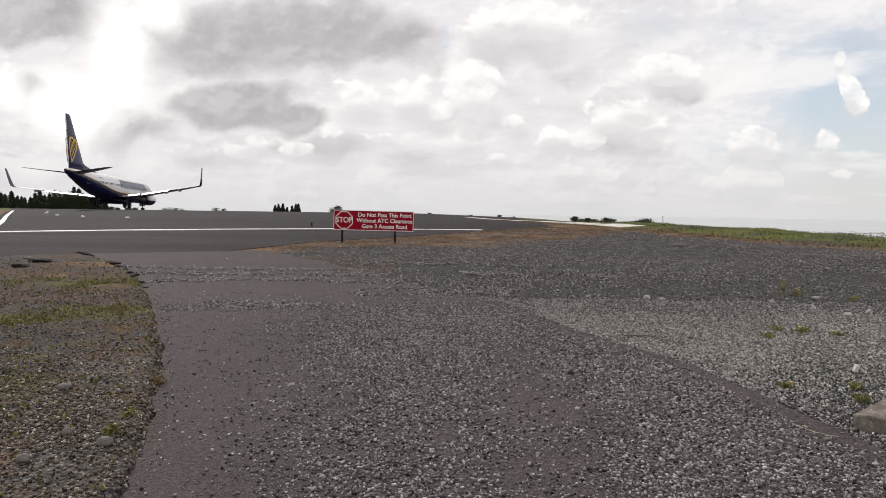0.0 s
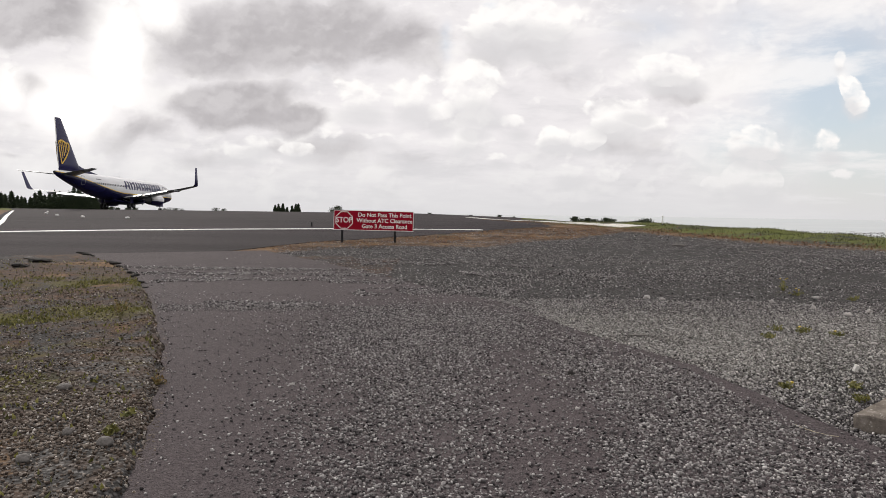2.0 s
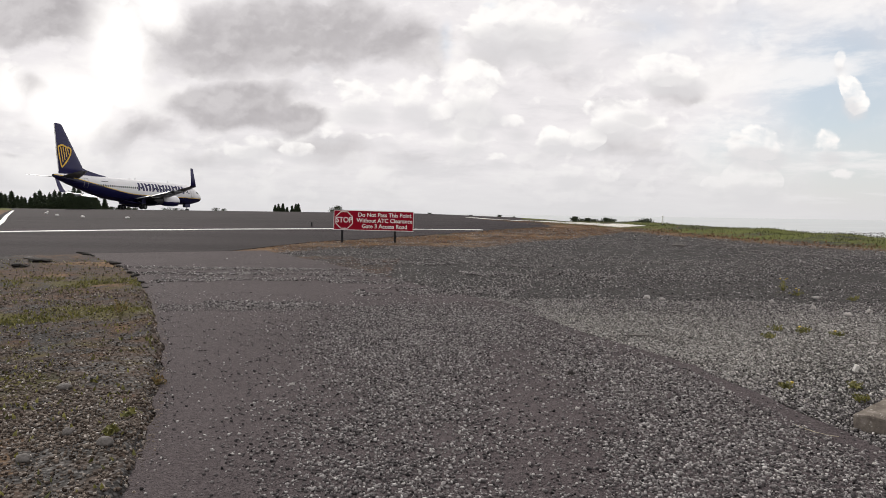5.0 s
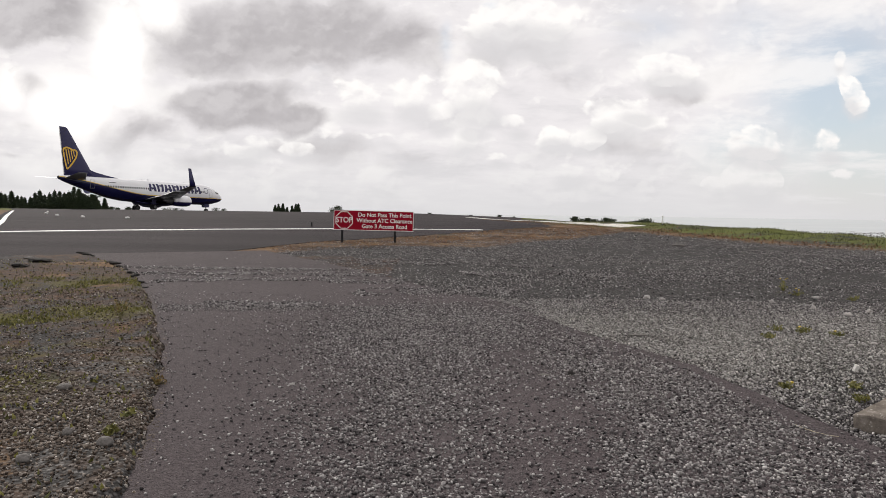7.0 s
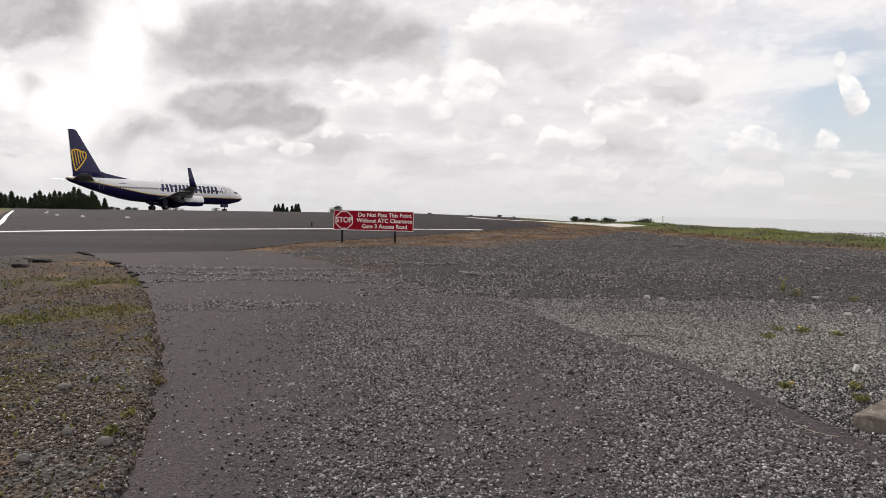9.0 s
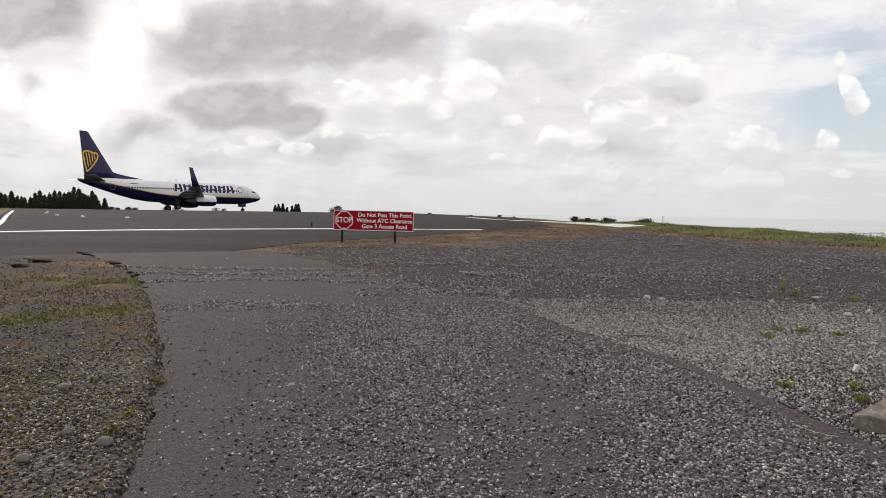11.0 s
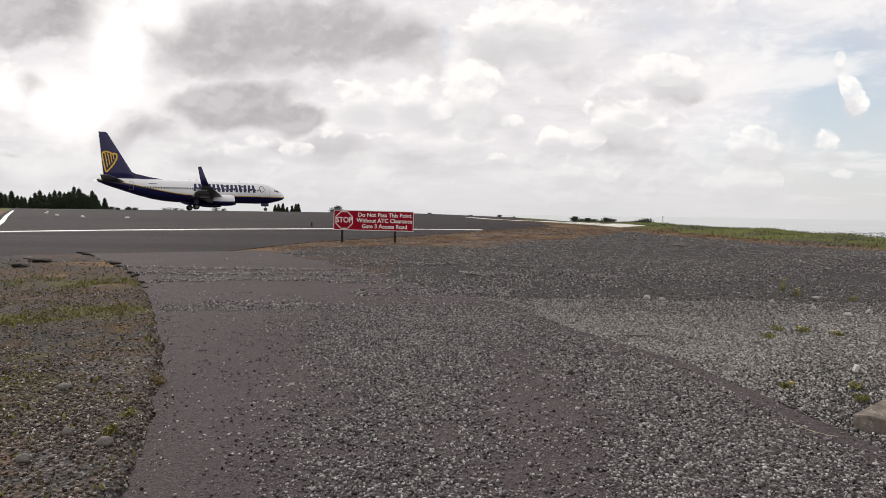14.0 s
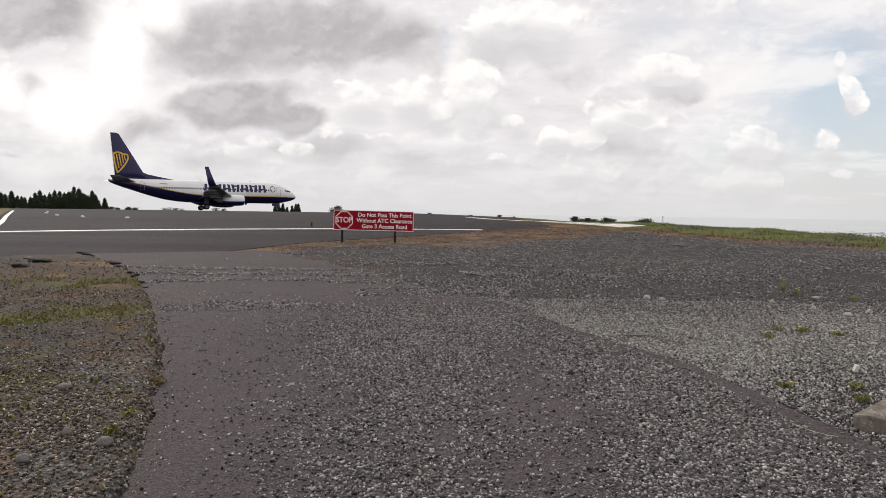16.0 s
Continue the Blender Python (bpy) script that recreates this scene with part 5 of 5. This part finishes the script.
rock(4.35, 8.9, 0.07, 0.06, 0.06, M_ROCK_PALE, "small white stone on the gravel", 13, rough=0.45)
rock(5.15, 9.3, 0.120, 0.075, 0.05, M_ROCK_PALE, "flat pale stone on the gravel", 14, rough=0.45)
rock(5.2, 8.2, 0.075, 0.060, 0.06, M_ROCK_PALE, "pale stone on the gravel", 15, rough=0.45)
rock(1.9, 6.49, 0.20, 0.09, 0.03, M_ROCK, "flat grey slab of stone on the gravel", 16)
rock(7.1, 20.4, 0.42, 0.3, 0.12, M_ROCK, "pale flat stone on the gravel", 17)
rock(3.76, 6.18, 0.075, 0.04, 0.028, M_ROCK_PALE, "pale chip on the gravel", 18, rough=0.45)
rock(4.05, 6.3, 0.075, 0.05, 0.03, M_ROCK_PALE, "pale chip on the gravel", 19, rough=0.45)
rock(-7.36, 12.3, 0.44, 0.30, 0.09, M_ROCK_DARK, "dark lump of broken asphalt on the verge", 20, rough=1.0)
rock(-7.2, 11.5, 0.30, 0.2, 0.08, M_ROCK_DARK, "dark lump of broken asphalt on the verge", 21, rough=1.0)
rock(-7.9, 12.9, 0.22, 0.16, 0.05, M_ROCK, "pale flat stone on the verge", 22)
for k, (px, py) in enumerate(FRAGMENTS):
    rock(px, py, 0.34, 0.26, 0.20, M_ROCK_FAR, "white fragment lying on the runway's far side", 30 + k, "fragment")
chunk_rng = np.random.default_rng(77)
for k in range(24):                                      # broken asphalt along the verge's far end
    px, py = along(VERGE[6:], 0.35 + 0.65 * chunk_rng.uniform(0, 1) ** 0.7)
    size = chunk_rng.uniform(0.05, 0.16)
    rock(px - chunk_rng.uniform(-0.02, 0.10), py, size * 1.3, size * 0.8, size * 0.38, M_ROCK_DARK, "dark chunk of broken asphalt at the road's edge", 60 + k, "asphalt_chunk",
         chunk_rng.uniform(0, 360), 0.7)


def make_kerb_block():
    m, nt, b = shader("weathered kerb stone", 0.9)
    c = ramp(nt, tex(nt, 9, 6.0, 0.7), [(0.3, (0.08, 0.066, 0.055)), (0.55, (0.17, 0.148, 0.127)), (0.75, (0.30, 0.27, 0.24))])
    c = blend(nt, ramp(nt, tex(nt, 45, 3.0), [(0.62, (0, 0, 0)), (0.7, (1, 1, 1))]), c, (0.50, 0.48, 0.44))
    nt.links.new(c, b.inputs["Base Color"])
    relief(nt, b, tex(nt, 50, 5.0), 0.6, 0.008)
    bm = bmesh.new()
    box(bm, -0.42, 0.42, -0.08, 0.08, 0, 0.10, 0.014)
    bmesh.ops.subdivide_edges(bm, edges=bm.edges, cuts=5, use_grid_fill=True)
    for v in bm.verts:
        d = v.co * 9
        v.co += Vector((noise.noise(d), noise.noise(d + Vector((5, 0, 0))), noise.noise(d + Vector((0, 5, 0))))) * 0.012
    ob = part("kerb_block", bm, m)
    ob.matrix_basis = pose(2.77, 4.10, land(2.8, 4.2) - 0.012, 0, 0, 40)
    tagged(ob, "weathered brown stone kerb block on the gravel", "block")


def make_litter():
    box_ob = part("paper_carton", box(bmesh.new(), -0.017, 0.017, -0.012, 0.012, 0, 0.056, 0.003), plain("white card", (0.66, 0.65, 0.62), 0.6, 0, 0.1, 30))
    box_ob.matrix_basis = pose(3.22, 5.23, top(3.22, 5.23) + 0.008, 14, 12, 20)
    tagged(box_ob, "small white carton dropped on the gravel", "carton")
    bm = bmesh.new()
    pts = [(2.08, 3.92), (2.10, 3.85), (2.13, 3.79), (2.18, 3.74), (2.22, 3.72)]
    for a, b in zip(pts, pts[1:]):
        tube(bm, (*a, land(*a) + 0.012), (*b, land(*b) + 0.012), 0.0025, 0.002, 6)
    tagged(part("dry_twig", bm, plain("bleached twig", (0.42, 0.37, 0.28), 0.8)), "thin bleached twig lying on the asphalt", "twig")


make_kerb_block()
make_litter()


# ---- grass and weeds ----
M_BLADE = leaf_material("rough green grass", (0.045, 0.055, 0.013), (0.125, 0.135, 0.038))
M_STRAW = leaf_material("dry yellowed grass", (0.10, 0.075, 0.026), (0.26, 0.165, 0.06))
M_MOSSY = leaf_material("short mossy growth", (0.07, 0.072, 0.016), (0.22, 0.205, 0.05))
M_RUSTY = leaf_material("rust-brown dock and heather", (0.07, 0.036, 0.020), (0.23, 0.125, 0.062))
M_PETAL = plain("yellow petals", (0.75, 0.55, 0.05), 0.6)


def blades(name, xs, ys, heights, material, label, seed, width=0.10):
    rng = np.random.default_rng(seed)
    n = len(xs)
    z = np.array([top(a, b) for a, b in zip(xs, ys)])
    a = rng.uniform(0, 2 * np.pi, n)
    lean = rng.normal(0, 0.35, (n, 2)) * heights[:, None]
    w = heights * width
    dx, dy = np.cos(a) * w, np.sin(a) * w
    base = np.stack([xs, ys, z - 0.01], -1)
    side = np.stack([dx, dy, np.zeros(n)], -1)
    mid = base + np.concatenate([lean * 0.35, heights[:, None] * 0.6], 1)
    tip = base + np.concatenate([lean, heights[:, None]], 1)
    v = np.stack([base - side, base + side, mid + side * 0.7, mid - side * 0.7, tip], 1).reshape(-1, 3)
    f = []
    for i in range(n):
        k = 5 * i
        f += [(k, k + 1, k + 2, k + 3), (k + 3, k + 2, k + 4)]
    me = bpy.data.meshes.new(name)
    me.from_pydata(v.tolist(), [], f)
    me.materials.append(material)
    return tagged(new(name, me), label, "grass", kind="stuff")


def make_growth():
    rng = np.random.default_rng(21)
    # the ridge
    t = rng.uniform(0, 0.72, 15000)
    c = np.array([along([q[:2] for q in RIDGE], v) for v in t])
    off = rng.normal(-0.6, 1.6, len(t))
    x, y = c[:, 0] + off, c[:, 1] + rng.normal(0, 0.4, len(t))
    keep = cloudy(x, y, 0.5, 4) > 0.35
    x, y = x[keep], y[keep]
    blades("ridge_grass", x, y, rng.uniform(0.03, 0.10, len(x)), M_BLADE, "rough green grass on the earth ridge", 1, 0.16)
    t = rng.uniform(0, 0.85, 7000)
    c = np.array([along([q[:2] for q in RIDGE], v) for v in t])
    x, y = c[:, 0] - np.abs(rng.normal(3.7, 0.9, len(t))), c[:, 1] + rng.normal(0, 0.4, len(t))
    keep = cloudy(x, y, 0.7, 14) > 0.5
    x, y = x[keep], y[keep]
    blades("ridge_brown_growth", x, y, rng.uniform(0.03, 0.09, len(x)), M_RUSTY, "rust-brown weeds at the foot of the ridge", 2, 0.3)
    # strip between the runway and the gravel
    x, y = rng.uniform(-5.5, 9, 60000), rng.uniform(15, 42, 60000)
    low, left = np.interp(x, STRIP_X, STRIP_Y), edge_x(NEAR_EDGE[4:], y)
    keep = (x > left + 0.05) & (y > low - 0.6) & (cloudy(x, y, 0.8, 24) > 0.44)
    x, y = x[keep], y[keep]
    tall = rng.uniform(0.015, 0.055, len(x))
    h = len(x) // 4
    blades("dry_strip_grass", x[:h], y[:h], tall[:h], M_STRAW, "dry yellowed grass between runway and gravel", 3, 0.2)
    blades("strip_growth", x[h:], y[h:], tall[h:], M_RUSTY, "rust-brown low growth between runway and gravel", 4, 0.3)
    # verge
    x, y = rng.uniform(-8, -1.3, 150000), rng.uniform(2.6, 13, 150000)
    d = np.maximum.reduce([bell(x, y, -4.9, 6.6, 1.6, 0.75), 0.8 * bell(x, y, -3.4, 7.4, 0.6, 0.6), 0.7 * bell(x, y, -5.0, 9.6, 1.2, 0.7), 0.4 * bell(x, y, -3.2, 5.2, 0.9, 0.7), 0.4 * bell(x, y, -2.6, 4.3, 0.5, 0.5)])
    keep = (x < edge_x(VERGE, y) - 0.03) & (rng.uniform(0, 1, len(x)) < d * step(0.44, 0.62, cloudy(x, y, 2.2, 34)) + 0.035)
    x, y = x[keep], y[keep]
    blades("verge_moss", x, y, rng.uniform(0.012, 0.045, len(x)), M_MOSSY, "short mossy grass on the verge", 5, 0.28)


def weed(x, y, wide, high, seed, flowers=0, material=None):
    rng = np.random.default_rng(seed)
    root = tagged(new("weed"), "small green weed growing in the gravel" if not flowers else "green weed with yellow flowers in the gravel", "plant", "weeds in the gravel")
    root.matrix_basis = pose(x, y, top(x, y))
    bm = bmesh.new()
    pts = []
    for k in range(9):
        a, r, z = rng.uniform(0, 6.28), wide * rng.uniform(0.2, 1) / 2, high * rng.uniform(0.35, 1)
        tube(bm, (0, 0, -0.01), (r * math.cos(a), r * math.sin(a), z), 0.003, 0.002, 5)
        for f in np.linspace(0.3, 1, 9):
            pts.append((r * f * math.cos(a) + rng.normal(0, 0.012), r * f * math.sin(a) + rng.normal(0, 0.012), z * f + rng.normal(0, 0.008)))
    part("stem", bm, M_MOSSY, root)
    leaf_cloud(pts, 0.016, rng, material or M_MOSSY, "leaves", root, "narrow green leaves")
    for k in range(flowers):
        a, r = rng.uniform(0, 6.28), wide * rng.uniform(0.1, 0.5)
        c = (r * math.cos(a), r * math.sin(a), high * rng.uniform(0.85, 1.1))
        part("flower", tube(bmesh.new(), c, (c[0], c[1], c[2] + 0.012), 0.004, 0.012, 8), M_PETAL, root, "yellow flower")


make_growth()
weed(5.03, 9.58, 0.22, 0.10, 1, 2)
weed(5.1, 10.1, 0.14, 0.18, 2, 3)
weed(3.16, 6.51, 0.18, 0.05, 3)
weed(3.66, 6.83, 0.2, 0.06, 4, 2)
weed(3.45, 6.95, 0.2, 0.06, 5)
weed(3.95, 6.7, 0.18, 0.05, 6, 1)
weed(5.6, 9.2, 0.2, 0.07, 7)
weed(2.95, 4.75, 0.16, 0.05, 8)
weed(2.45, 4.75, 0.1, 0.035, 9, 1)
weed(-1.76, 3.79, 0.13, 0.04, 10)
weed(-1.72, 3.45, 0.12, 0.06, 11)
weed(-1.95, 4.6, 0.12, 0.07, 12, 0, M_STRAW)
weed(-3.35, 7.05, 0.25, 0.16, 13, 0, M_STRAW)
weed(2.78, 4.45, 0.14, 0.05, 14)


# ---- small airfield fixtures ----
def marker(x, y, high, material, label):
    root = tagged(new("edge_marker"), label, "marker")
    root.matrix_basis = pose(x, y, land(x, y))
    part("stake", tube(bmesh.new(), (0, 0, -0.1), (0, 0, high), 0.035, 0.03, 10), material, root)
    part("cap", tube(bmesh.new(), (0, 0, high), (0, 0, high + 0.06), 0.06, 0.03, 10), material, root)
    part("foot", tube(bmesh.new(), (0, 0, 0.0), (0, 0, 0.03), 0.10, 0.09, 12), M_POST, root)


marker(-6.9, 35.6, 0.16, M_POST, "low dark runway edge light on the asphalt")
marker(13.4, 41.5, 0.5, M_WHITE, "thin white marker stake on the ridge")


# ---- what moves ----
PAD = Vector((-0.0218, 0.0309, 1)).normalized()


def taxi_pose(x, y, heading):
    """The aircraft on the turning pad's slope; heading in degrees from +x."""
    go = Vector((math.cos(radians(heading)), math.sin(radians(heading)), 0))
    go = (go - PAD * go.dot(PAD)).normalized()
    left = PAD.cross(go)
    m = Matrix((go, left, PAD)).transposed().to_4x4()
    z = 2.18 + 0.0218 * (x + 55) - 0.0309 * (y - 110)
    return Matrix.Translation((x, y, z + 0.012)) @ m


TAXI = ((0, -63.75, 130.57, 93.6), (1, -64.05, 132.11, 88.05), (2, -64.22, 133.82, 83.05), (3, -64.21, 135.57, 78.29), (4, -64.01, 137.26, 73.55), (5, -63.59, 138.8, 68.75),
        (6, -62.96, 140.14, 63.87), (7, -62.11, 141.21, 58.98), (8, -61.06, 142.02, 54.16), (9, -59.83, 142.55, 49.55), (10, -58.47, 142.83, 45.29), (11, -57.01, 142.9, 41.49),
        (12, -55.51, 142.83, 38.26), (13, -54.03, 142.7, 35.63), (14, -52.65, 142.62, 33.59), (15, -51.46, 142.71, 32.0), (16, -50.54, 143.13, 30.65))


def motions():
    walk(airliner, [(t, taxi_pose(x, y, h)) for t, x, y, h in TAXI])
    # wheels roll by the way that the aircraft goes
    for wheel, at, radius in WHEELS:
        rows, turn = [], 0.0
        for i in range(81):
            t = i * 0.2
            rows.append((t, Matrix.Translation(at) @ Matrix.Rotation(turn, 4, "Y")))
            k = max(j for j in range(len(TAXI)) if TAXI[j][0] <= t)
            a, b = TAXI[min(k, len(TAXI) - 2)], TAXI[min(k, len(TAXI) - 2) + 1]
            turn += math.hypot(b[1] - a[1], b[2] - a[2]) / (b[0] - a[0]) * 0.2 / radius
        walk(wheel, rows)


motions()
